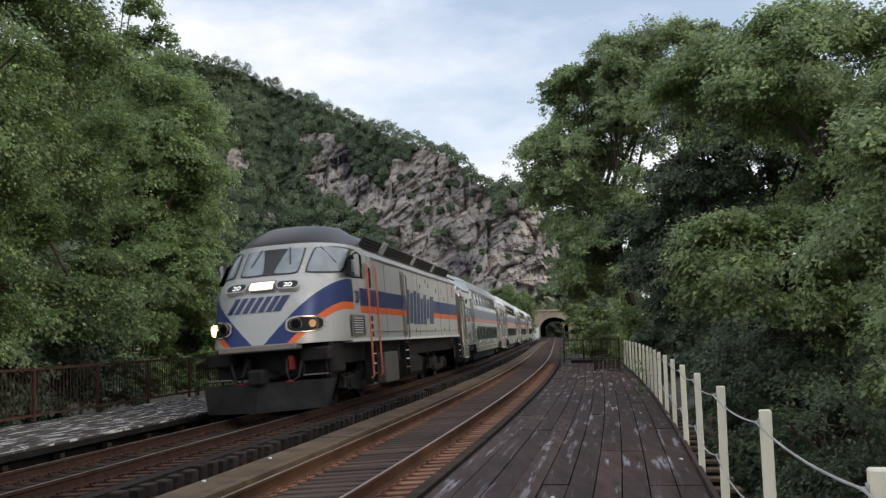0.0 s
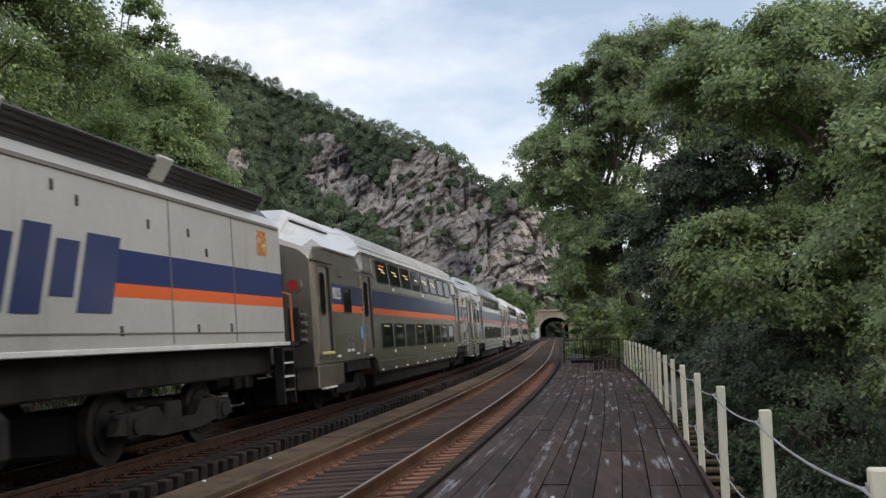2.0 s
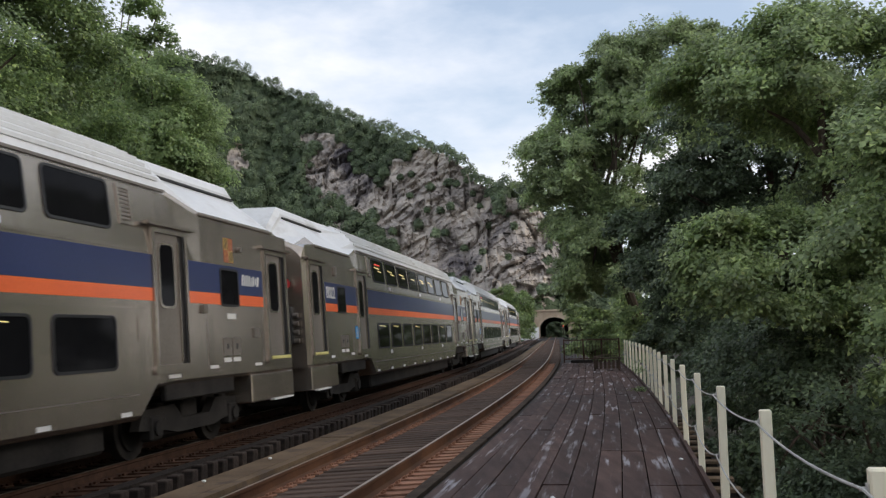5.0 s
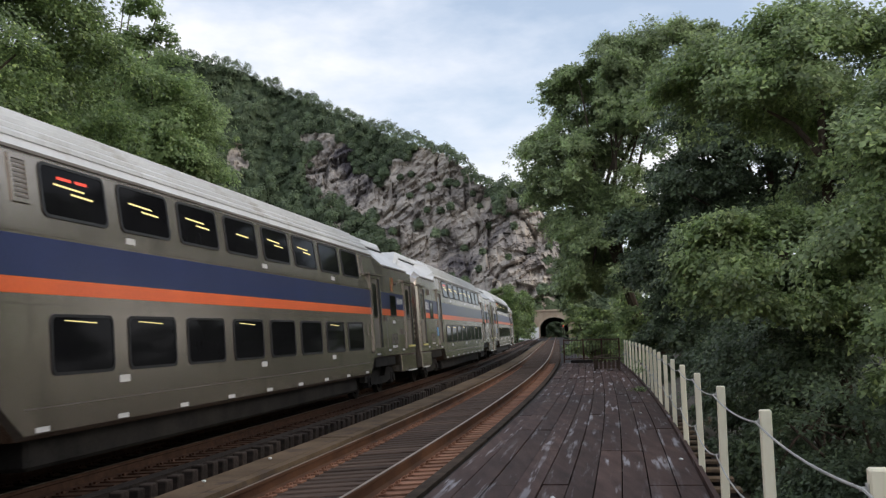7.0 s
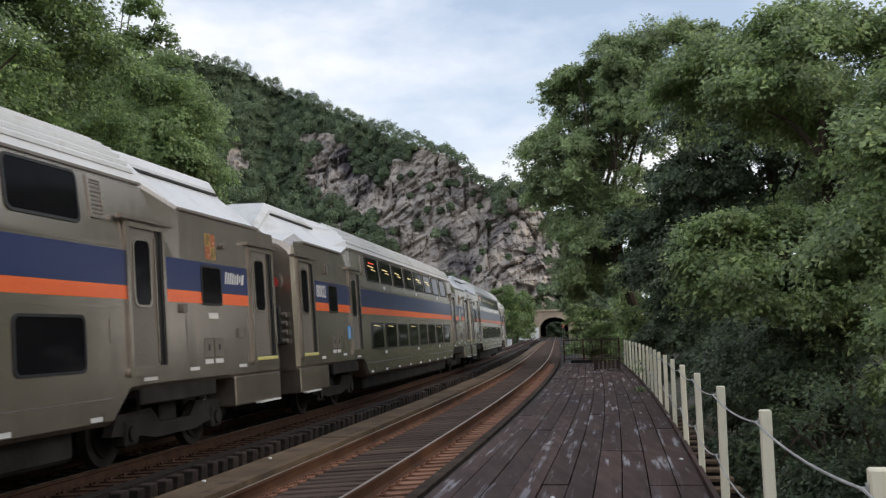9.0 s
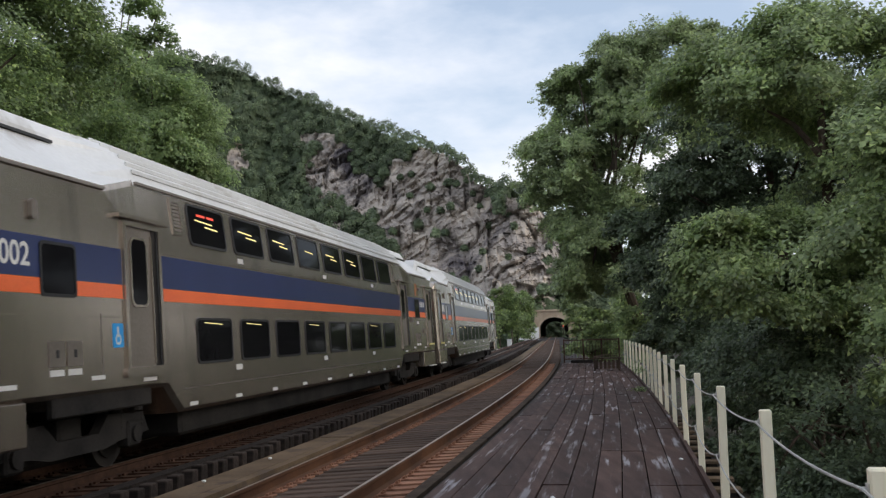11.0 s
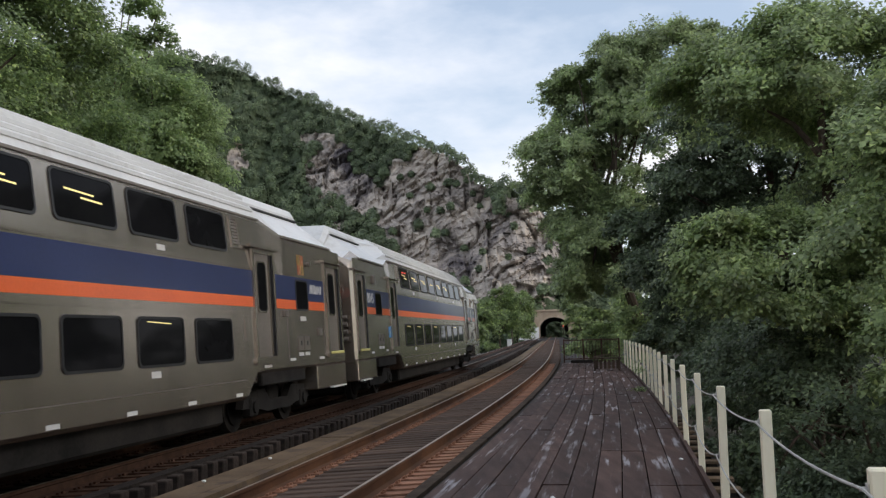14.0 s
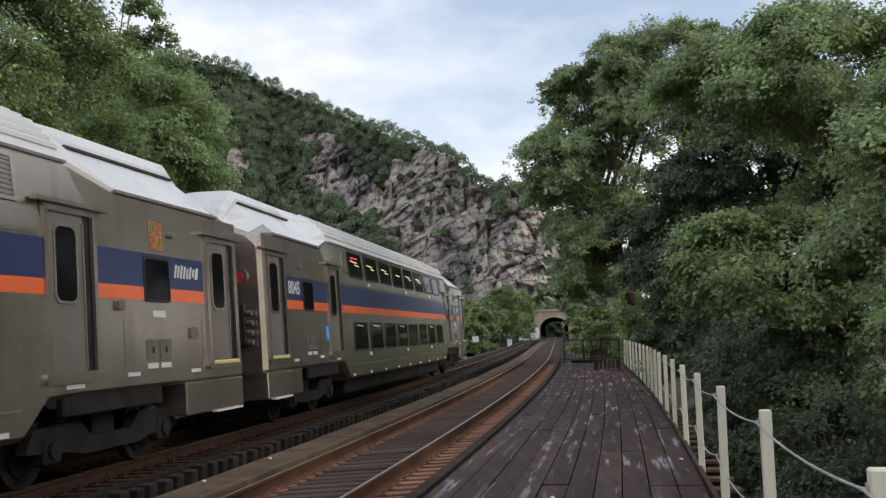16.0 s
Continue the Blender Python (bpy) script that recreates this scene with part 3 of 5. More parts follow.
tree("maple_tree", "broad pale green maple overhanging the end of the platform", (12.3, 54, -5.5),
     [((7.7, 55, 11.4), (3.5, 3.0, 3.4)), ((9.4, 55, 15.4), (3.3, 3.2, 3.0)), ((11.6, 55, 15.4), (3.6, 3.8, 4.3)), ((10.2, 54, 6.5), (3.5, 4, 5.0)), ((13.5, 54, 14.4), (4.0, 4, 4.8)), ((14.6, 54, 17.4), (2.6, 3, 2.2)), ((8.2, 55, 8.6), (2.5, 2.4, 3.0)), ((8.6, 56, 4.4), (2.0, 2.2, 2.6))], F_PALE, 12, 500, 44, 20, 0.28, 0.42, tri=True, flat=0.75, bough=(0.13, 0.30), hollow=0.4, limit=-0.24, tuft=1.3)
tree("maple_tree", "full green tree standing far behind the platform end", (15.5, 70, -5.5), [((16.4, 70, 2.5), (4.4, 4, 4.0)), ((23.0, 68, 6.0), (4.5, 4, 6.0))], F_MAPLE, 15, 80, 30, 9, 0.5, 0.35, tri=True)
# shade-dark leaves here give the hollow its darkness by colour
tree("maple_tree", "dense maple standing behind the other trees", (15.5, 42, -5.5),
     [((14.6, 42, 8.6), (5.2, 4, 6.2)), ((18.5, 40, 9.8), (4.4, 4, 4.6)), ((11.9, 42, 6.6), (3.0, 3, 4.4)), ((13.0, 44, 4.4), (3.2, 3, 2.8))], F_SHADED, 13, 130, 60, 22, 0.26, 0.4, tri=True, flat=0.5, bough=(0.18, 0.36), hollow=0.36, limit=-0.45, tuft=1.4)
tree("maple_tree", "maple with pale drooping leaf sprays near the fence", (7.9, 15.4, -5.5),
     [((8.1, 15.4, 3.4), (2.1, 2.0, 2.6)), ((6.9, 14.2, 1.0), (1.3, 1.2, 1.2)), ((8.9, 16.5, 5.0), (2.0, 2.0, 1.6))], F_MAPLE, 14, 60, 80, 28, 0.155, 0.22, flat=0.5, bough=(0.2, 0.42), shell=0.7, tri=True, hollow=0.85, limit=-0.16, tuft=1.4)
# unseen trees, added to darken reflections and shade the near coaches
for i, (x, y, H) in enumerate([(9.4, 5.0, 8.5), (10.9, -14.0, 7.5), (12.6, -26.0, 9.0), (12.0, -40.0, 10.0)]):
    tree("maple_tree", "unseen maple added behind the platform to block sky light", (x, y, -5.5), [((x, y, H * 0.42), (3.4, 5.0, H * 0.55))], F_MAPLE, 80 + i, 70, 30, 7, 0.55, 0.3, tri=True)
# canopy shade over the bank is put into the leaf colour
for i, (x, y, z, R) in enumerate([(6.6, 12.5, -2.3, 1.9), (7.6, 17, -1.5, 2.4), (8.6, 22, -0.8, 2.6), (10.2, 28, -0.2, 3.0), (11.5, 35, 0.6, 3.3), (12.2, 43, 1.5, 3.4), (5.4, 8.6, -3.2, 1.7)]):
    tree("bush", "dense undergrowth on the bank below the platform, shade put into its green", (x, y, z - R), [((x, y, z), (R, R, R * 1.05))], F_SHADED, 30 + i, 40, 60, 13, 0.075 + 0.0045 * y, 0.1, tri=True)
for i, (x, y, z, R) in enumerate([(8.3, 53, 0.6, 1.9), (10.3, 51, 1.0, 2.4), (9.0, 62, 1.6, 2.2)]):
    tree("bush", "leafy green bush behind the end of the platform", (x, y, z - R), [((x, y, z), (R * 0.8, R, R * 1.2))], F_MAPLE, 40 + i, 22, 45, 8, 0.3, 0.08)
tree("bush", "small green vine climbing between the cream posts", (5.1, 24.6, -0.4), [((4.98, 24.6, 0.02), (0.10, 0.4, 0.10))], F_LIGHT, 47, 6, 8, 6, 0.08, 0.015)
tree("bush", "small green vine climbing between the cream posts", (6.6, 31.0, -0.4), [((6.45, 30.5, 0.4), (0.12, 1.4, 0.35))], F_MAPLE, 48, 8, 8, 6, 0.09, 0.015)

# gap tree, its shade put into the leaf colour as well
tree("maple_tree", "dense shaded maple filling the gap between the trees", (12.5, 46, -5.5), [((11.3, 46, 5.4), (3.2, 3.0, 3.6)), ((14.2, 46, 6.6), (2.8, 2.6, 3.4))], F_SHADED, 16, 80, 60, 14, 0.28, 0.3, tri=True, flat=0.6)

# left of the line
tree("maple_tree", "tall spreading tree in mid green leaf behind the iron railing", (-13.2, 27, -6),
     [((-13.2, 27, 9.0), (4.1, 3.6, 5.6)), ((-11.9, 26, 3.2), (3.4, 2.6, 2.8))], F_LIGHT, 21, 130, 80, 28, 0.19, 0.34, flat=0.5, bough=(0.16, 0.36), shell=0.7, tri=True, hollow=0.55, limit=-0.16, tuft=1.5)
tree("maple_tree", "lighter green tree at the side of the far platform", (-13.3, 41, -6),
     [((-12.5, 41, 9.6), (2.9, 3.2, 4.9)), ((-11.7, 40, 4.2), (2.3, 2.6, 3.2))], F_FRESH, 22, 170, 66, 12, 0.22, 0.3, tri=True, flat=0.5)
# extra tree, added to carry the left tree's feathery branch
tree("maple_tree", "added slender tree standing in for the left tree's feathery branch", (-17.5, 45, -6),
     [((-14.9, 45, 16.2), (1.1, 0.9, 0.8)), ((-13.6, 45, 16.5), (0.9, 0.8, 0.5)), ((-14.3, 45, 17.9), (0.9, 0.8, 0.8)), ((-15.4, 45, 19.1), (1.2, 0.9, 0.8))], F_FRESH, 26, 44, 16, 8, 0.28, 0.12, tri=True, bough=(0.3, 0.6), limbs=5)
tree("maple_tree", "dark leafy tree close behind the railing", (-14.8, 19.5, -6),
     [((-11.7, 20.5, 6.0), (3.2, 2.4, 4.6)), ((-11.2, 20.5, 2.0), (2.6, 1.6, 2.4))], F_LIGHT, 23, 90, 84, 30, 0.155, 0.3, flat=0.5, bough=(0.18, 0.38), shell=0.7, tri=True, hollow=0.7, limit=-0.16, tuft=1.5)
tree("maple_tree", "tall tree filling the view past the railing", (-17.5, 48, -6),
     [((-15.5, 46, 10.0), (5.0, 4, 6.5))], F_MAPLE, 24, 80, 50, 9, 0.36, 0.36, tri=True)
# all but two of these take the leaves with shade in their colour
for i, (x, y, z, R) in enumerate([(-14.5, 30, 2.5, 2.8), (-13.8, 23.5, 0.6, 2.2), (-11.6, 24, 0.4, 1.8), (-11.6, 29, 0.6, 2.1), (-11.4, 35, 0.9, 2.2), (-11.0, 42, 1.2, 2.0), (-10.2, 50, 1.2, 2.0), (-9.6, 59, 1.0, 2.2)]):
    tree("bush", "bright green bush pressing against the iron railing", (x, y, z - R), [((x, y, z), (R, R, R * 1.1))], F_LIGHT if i in (4, 5) else F_SHADED, 50 + i, 30, 56, 12, 0.10 + 0.005 * y, 0.1, tri=True)
for i, (x, y, z, R) in enumerate([(4.5, 150, 2.6, 4.6), (9.6, 168, 4.8, 4.8), (13.2, 188, 5.6, 4.8), (1.0, 130, 2.2, 4.2), (17.0, 225, 3.0, 4.0), (-3.5, 112, 2.0, 4.0), (-7.0, 92, 2.0, 3.6)]):
    tree("maple_tree", "round young tree in fresh green leaf beside the far line", (x, y, z - R - 3), [((x, y, z), (R, R, R * 1.15))], F_LIGHT, 60 + i, 36, 44, 9, 0.55, 0.2, tri=True, flat=0.6)

# ---- the wooded mountain with its cliffs ----
RIDGE_A = [-46, -30, -16, -11.6, -10.3, -7.0, -4.6, -1.6, 0.5, 1.6, 2.3, 3.6, 5.0, 6.0, 7.0, 8.0, 9.0, 11, 14, 24, 40]
RIDGE_E = [13.0, 15.6, 16.5, 15.7, 14.9, 13.7, 12.65, 11.4, 10.7, 9.8, 9.0, 8.9, 8.3, 7.5, 6.0, 4.8, 3.7, 2.0, 0.7, 0.3, 0.3]
NA, NE = 430, 150
CLIFFS = [(-0.3, 7.0, 3.9, 4.4), (5.3, 5.2, 2.2, 4.3), (2.2, 4.6, 2.4, 3.6), (-6.7, 9.7, 1.7, 2.0), (-5.0, 8.4, 1.2, 1.5), (-7.6, 11.7, 1.3, 0.5), (-12.3, 10.6, 0.6, 1.0), (-10.4, 7.0, 0.4, 0.5), (-6.2, 6.6, 0.5, 0.6), (-2.6, 9.9, 0.7, 0.8)]


def hill_point(a, e):
    """a: bearing in degrees, e: 0 at the foot to 1 on the ridge."""
    top = np.interp(a, RIDGE_A, RIDGE_E)
    near = np.interp(a, [-46, -10, 3, 6, 9, 20, 40], [380, 372, 330, 322, 332, 380, 460])
    deep = np.interp(a, [-46, -10, -2, 3, 8, 20, 40], [260, 200, 110, 46, 46, 120, 160])
    el = top * e
    d = near + deep * e ** 1.25
    x, y = d * math.sin(radians(a)), d * math.cos(radians(a))
    return x, y, 1.6 + d * math.tan(radians(el)) - 7 * (1 - e) ** 6, el


def bare(a, el, p):
    """How rocky a spot is: above 0 it is bare cliff."""
    k = max(1 - ((a - ca) / wa) ** 2 - ((el - ce) / we) ** 2 for ca, ce, wa, we in CLIFFS)
    return k - 0.12 + 0.42 * noise.fractal(Vector(p) * 0.05, 0.9, 2.0, 5)


def stone(p):
    """Blocky relief of the cliffs: broken beds that dip to one side, at three sizes."""
    v = Vector(p)
    q = Vector((p[0] * 0.9 + p[2] * 0.15, p[1], p[2] * 0.92 - p[0] * 0.36)) + noise.noise_vector(v * 0.045) * 5
    b = 0.0
    for k, amp in ((0.042, 4.6), (0.10, 2.4), (0.24, 1.3), (0.5, 0.8)):
        b += amp * noise.cell(Vector((q.x * k * 0.8 + 31.7 * k, q.y * k * 0.5, q.z * k * 1.4)))
    for k, amp in ((0.13, 2.2), (0.33, 1.2)):
        b += amp * noise.cell(Vector((p[0] * k * 1.4 + 5.3, p[1] * k * 0.4, p[2] * k * 0.6 + 0.15 * p[0] * k)))
    crack = 1 - abs(noise.noise(Vector((p[0] * 0.10 + p[2] * 0.02, p[1] * 0.05, p[2] * 0.022))))
    return 8.0 * noise.fractal(Vector((p[0] * 0.035, p[1] * 0.03, p[2] * 0.014)), 1.0, 2.1, 4) + b - 4.5 * max(0.0, crack - 0.86) / 0.14


M_BRUSH = mat("dark_brush", (0.040, 0.055, 0.032), (0.085, 0.112, 0.060), 0.95, scale=0.1, fine=1.2, bump=0.5, dist=0.5)
M_ROCK = mat("quartzite_cliff", (0.265, 0.238, 0.222), (0.575, 0.505, 0.43), 0.9, scale=0.07, fine=0.9, bump=0.8, stretch=(1, 1, 1.5), spot=(0.095, 0.083, 0.092), spot_at=(0.51, 0.63), spot_scale=0.034, spot_stretch=(1, 1, 0.4), dist=0.7)
hill_mat, hill_bare = [], []
hill_co, forest_p, forest_o = [], [], []
rng = random.Random(17)
PORTAL_S = 313.0
angles = np.concatenate([np.linspace(-46, -17, 50, endpoint=False), np.linspace(-17, 10, NA - 90, endpoint=False), np.linspace(10, 40, 40)])
for a in angles:
    for e in np.linspace(0, 1, NE):
        x, y, z, el = hill_point(a, e)
        p = (x, y, z)
        rock = bare(a, el, p)
        hill_bare.append(rock)
        lift = stone(p) * (0.55 + 0.45 * max(0.0, min(1.0, rock * 2 + 0.5))) * min(1.0, e * 8 + 0.1)
        if abs(a - 6.75) < 0.95 and z < 12:
            z = max(z, 8.6)
        back = Vector((-x, -y, 0)).normalized() * lift
        hill_co.append((x + back.x, y + back.y, z))
n = len(angles)
for a in angles:
    x, y, z, el = hill_point(a, 1.0)
    k = 1 + (50 if 4 < a < 10 else 300) / math.hypot(x, y)
    hill_co.append((x * k, y * k, 8.5 if abs(a - 6.6) < 1.6 else -8.0))
q = []
for i in range(n - 1):
    for j in range(NE - 1):
        q.append((i * NE + j, (i + 1) * NE + j, (i + 1) * NE + j + 1, i * NE + j + 1))
        hill_mat.append(0 if hill_bare[i * NE + j] > -0.12 else 1)
    q.append((i * NE + NE - 1, (i + 1) * NE + NE - 1, n * NE + i + 1, n * NE + i))
    hill_mat.append(1)
me = bpy.data.meshes.new("mountain")
me.from_pydata(hill_co, [], q)
me.materials.append(M_ROCK)
me.materials.append(M_BRUSH)
me.polygons.foreach_set("material_index", np.array(hill_mat, dtype=np.int32))
tagged(new("mountain", me), "steep mountain of grey and tan broken cliffs", "mountain", kind="structure")

r = np.random.RandomState(77)
blob = r.normal(0, 1, (260, 3))
blob /= np.linalg.norm(blob, axis=1, keepdims=True)
blob[:, 2] = np.abs(blob[:, 2]) * 1.2 - 0.2
taken = {}
for k in range(26000):
    a = rng.uniform(-17, 10) if k < 24000 else rng.uniform(-46, -14)
    e = 1 - rng.random() ** 1.1 if k % 5 else rng.uniform(0.97, 1.0)
    x, y, z, el = hill_point(a, e)
    if abs(a - 6.75) < 1.1 and z < 14:
        continue
    rock = bare(a, el, (x, y, z))
    if rock > 0.05 and rng.random() > (0.009 if e < 0.96 else 0.8):
        continue
    w = Vector((-x, -y, 0)).normalized() * (stone((x, y, z)) + 1.3)
    if rock < -0.1 or e > 0.96:
        cell = (round(a * 1.35), round(el * 1.6))
        if any(math.hypot((a - b[0]) * 7, (el - b[1]) * 7) < (3.9 if e < 0.96 else 2.7) for i in (-1, 0, 1) for j in (-1, 0, 1) for b in taken.get((cell[0] + i, cell[1] + j), ())):
            continue
        taken.setdefault(cell, []).append((a, el))
    s = rng.uniform(2.4, 4.3) if rock < -0.1 or e > 0.96 else rng.uniform(1.0, 2.2)
    s *= 0.75 if a > 1 else 1.0
    pts = blob * s * np.array([1, 1, rng.uniform(1.0, 1.5)]) * (0.86 + 0.22 * np.sin(blob[:, :1] * 5 + k) * np.cos(blob[:, 1:2] * 5 + 2 * k) + r.uniform(-0.12, 0.1, (len(blob), 1))) + np.array([x + w.x, y + w.y, z + s * 0.75])
    forest_p.append(pts), forest_o.append(blob)
# greenery past the tunnel's other mouth
for k in range(90):
    v = along(344, 0)
    pts = blob * 2.2 + np.array([v.x + 16 + rng.uniform(-14, 14), v.y + 138 + rng.uniform(-3, 3), rng.uniform(-2, 7)])
    forest_p.append(pts), forest_o.append(blob)
forest = leaf_mesh("forest", np.concatenate(forest_p), np.concatenate(forest_o), 1.05, F_HILL, 9, 0.2, 1.0, 0.25, 0.25, 1.9, True)
tagged(new("forest", forest), "dark green summer woodland covering the mountain", "woodland", kind="stuff")

# ---- tunnel mouth ----
portal = thing("tunnel_portal", "sandstone tunnel mouth with a round arch under the cliff", "tunnel portal", kind="structure", at=lie(PORTAL_S, 0.2))
half, spring, rise = 4.6, 2.6, 3.4
arch = [(-half, -0.8), (-half, spring)] + [(-half * math.cos(k * math.pi / 20), spring + rise * math.sin(k * math.pi / 20)) for k in range(1, 20)] + [(half, spring), (half, -0.8)]
bm = bmesh.new()
outer = [(-6.6, -0.8), (-6.6, spring)] + [(-6.6 + 13.2 * k / 20, 8.0) for k in range(1, 20)] + [(6.6, spring), (6.6, -0.8)]
outer[1] = (-6.6, 4.0)
outer[-2] = (6.6, 4.0)
for y0 in (0.0, 1.2):
    for i in range(len(arch) - 1):
        bm.faces.new([bm.verts.new((p[0], y0, p[1])) for p in (arch[i], arch[i + 1], outer[i + 1], outer[i])])
for i in range(len(outer) - 1):
    bm.faces.new([bm.verts.new(c) for c in ((outer[i][0], 0, outer[i][1]), (outer[i + 1][0], 0, outer[i + 1][1]), (outer[i + 1][0], 1.2, outer[i + 1][1]), (outer[i][0], 1.2, outer[i][1]))])
part("wall", bm, M_STONE, portal)
bm = bmesh.new()
for i in range(len(arch) - 1):
    bm.faces.new([bm.verts.new(c) for c in ((arch[i][0], 0.02, arch[i][1]), (arch[i + 1][0], 0.02, arch[i + 1][1]), (arch[i + 1][0], 140, arch[i + 1][1]), (arch[i][0], 140, arch[i][1]))])
part("bore", bm, M_BLACK, portal, "dark bore with daylight at its far end")
bm = bmesh.new()
box(bm, 14.0, 0.5, 0.55, (0, -0.1, 8.0), bevel=0.05)
part("coping", bm, M_STONE, portal, "projecting stone coping")
for i in range(1, 22):
    a0, a1 = (i - 1) * math.pi / 21, i * math.pi / 21 - 0.01
    bm = bmesh.new()
    c = [(-math.cos(t_) * (half + k), spring + math.sin(t_) * (rise + k)) for t_, k in ((a0, 0.0), (a1, 0.0), (a1, 0.75), (a0, 0.75))]
    f = bm.faces.new([bm.verts.new((p[0], -0.08, p[1])) for p in c])
    g = bmesh.ops.extrude_face_region(bm, geom=[f])
    bmesh.ops.translate(bm, vec=(0, 0.2, 0), verts=[v for v in g["geom"] if isinstance(v, bmesh.types.BMVert)])
    part("arch_stone", bm, M_STONE, portal)


# ---- the train ----
# metres along the line of the third coach's middle, second by second of the clip
RUN = [(0.0, 109.3), (0.5, 103.3), (1.0, 97.53), (1.5, 91.96), (2.0, 86.69), (2.5, 81.63), (3.0, 76.76), (3.5, 72.08), (4.0, 67.58), (4.5, 63.26), (5.0, 59.1), (5.5, 55.1), (6.0, 51.26), (6.5, 47.56), (7.0, 44.04), (7.5, 40.63), (8.0, 37.37), (8.5, 34.27), (9.0, 31.3), (9.5, 28.41), (10.0, 25.7), (10.5, 23.12), (11.0, 20.65), (11.5, 18.3), (12.0, 16.11), (12.5, 14.07), (13.0, 12.12), (13.5, 10.28), (14.0, 8.55), (14.5, 6.88), (15.0, 5.32), (15.5, 3.84), (16.0, 2.42)]
PITCH = 27.1


def on_line(s, half):
    """The pose of a vehicle whose middle is at s: x forward, y to its left, z up."""
    a, b = along(s - half, -GAP, -0.05), along(s + half, -GAP, -0.05)
    f = (a - b).normalized()
    y = Vector((0, 0, 1)).cross(f).normalized()
    c = radians(3.0)
    left, up = y * math.cos(c) + Vector((0, 0, math.sin(c))), Vector((0, 0, math.cos(c))) - y * math.sin(c)
    m = Matrix((f, left, up)).transposed().to_4x4()
    m.translation = (a + b) / 2
    return m


M_STEEL = mat("brushed_stainless", (0.40, 0.342, 0.282), (0.52, 0.452, 0.382), 0.26, 0.88, scale=0.5, fine=14, bump=0.04, stretch=(0.5, 1, 2.2), spot=(0.28, 0.24, 0.195), spot_at=(0.5, 0.75), spot_scale=0.7, spot_stretch=(2.2, 1, 0.4), dist=0.004)
M_ROOF = mat("pale_ribbed_roof", (0.60, 0.60, 0.59), (0.74, 0.74, 0.73), 0.45, 0.15, scale=0.5, fine=14, bump=0.05, spot=(0.52, 0.50, 0.47), spot_scale=0.8)
M_BLUE = mat("navy_stripe", (0.013, 0.022, 0.082), (0.019, 0.031, 0.112), 0.4, 0.0, scale=0.7, fine=20, bump=0.02)
M_ORANGE = mat("orange_stripe", (0.72, 0.12, 0.028), (0.86, 0.16, 0.04), 0.42, 0.0, scale=0.7, fine=20, bump=0.02)
M_GLASS = mat("dark_tinted_glass", (0.006, 0.006, 0.007), (0.011, 0.011, 0.012), 0.06, 0.0, scale=0.5, fine=4, bump=0.0)
M_RUBBER = mat("black_gasket", (0.012, 0.012, 0.012), (0.025, 0.025, 0.025), 0.55, scale=5, fine=60, bump=0.1)
# underframe black, which also paints the shade in the door recesses
M_UNDER = mat("soot_and_shade_black", (0.012, 0.011, 0.0105), (0.036, 0.032, 0.029), 0.75, 0.1, scale=2, fine=30, bump=0.4)
M_DOOR = mat("dull_steel_door", (0.18, 0.155, 0.13), (0.28, 0.245, 0.21), 0.42, 0.5, scale=0.8, fine=20, bump=0.04, stretch=(1, 1, 0.5))
M_YELLOW = mat("yellow_edge", (0.55, 0.50, 0.16), (0.68, 0.62, 0.24), 0.5, scale=3, fine=40, bump=0.1)
M_PALE = mat("pale_reflector", (0.56, 0.55, 0.52), (0.70, 0.69, 0.65), 0.5, scale=3, fine=40, bump=0.05)
M_SIGN = mat("blue_access_sign", (0.02, 0.26, 0.62), (0.03, 0.33, 0.72), 0.4, scale=3, fine=40, bump=0.02)
M_CREST = mat("red_gold_crest", (0.22, 0.03, 0.02), (0.62, 0.34, 0.07), 0.5, scale=9, fine=20, bump=0.0, spot=(0.8, 0.78, 0.7), spot_scale=11)
M_GOLD = mat("faded_gold", (0.36, 0.24, 0.06), (0.48, 0.33, 0.09), 0.5, scale=9, fine=40, bump=0.0)
M_CRIMSON = mat("faded_crimson", (0.22, 0.045, 0.04), (0.32, 0.07, 0.06), 0.5, scale=9, fine=40, bump=0.0)
M_SILVER = mat("silver_grey_paint", (0.44, 0.43, 0.395), (0.54, 0.53, 0.49), 0.38, 0.25, scale=0.5, fine=12, bump=0.03, spot=(0.36, 0.34, 0.30), spot_at=(0.55, 0.75), spot_scale=0.8, spot_stretch=(2.5, 1, 0.5), dist=0.004)
M_SOOT = mat("black_sooty_roof", (0.022, 0.021, 0.021), (0.055, 0.052, 0.05), 0.5, 0.1, scale=1, fine=14, bump=0.1)
M_RED = mat("red_lens", (0.45, 0.03, 0.03), (0.6, 0.05, 0.05), 0.2, scale=3, fine=40, bump=0.0)
M_HANDRAIL = mat("orange_handrail", (0.66, 0.16, 0.07), (0.80, 0.23, 0.11), 0.5, scale=3, fine=40, bump=0.05)
# the glass's reflection is painted in as a pale base colour
M_WIND = mat("reflection_pale_windscreen", (0.20, 0.23, 0.24), (0.34, 0.37, 0.38), 0.05, 0.0, scale=0.9, fine=3, bump=0.0)
G_LAMP = glow("lit_headlamp", (1.0, 0.80, 0.46), 3.6)
G_DITCH = glow("lit_ditch_lamp", (1.0, 0.56, 0.20), 6.0)
G_DIM = glow("dim_lamp", (0.80, 0.42, 0.20), 0.10)
G_CABIN = glow("cabin_light", (1.0, 0.80, 0.32), 0.6)
G_SIGN = glow("red_led_sign", (1.0, 0.09, 0.05), 0.45)
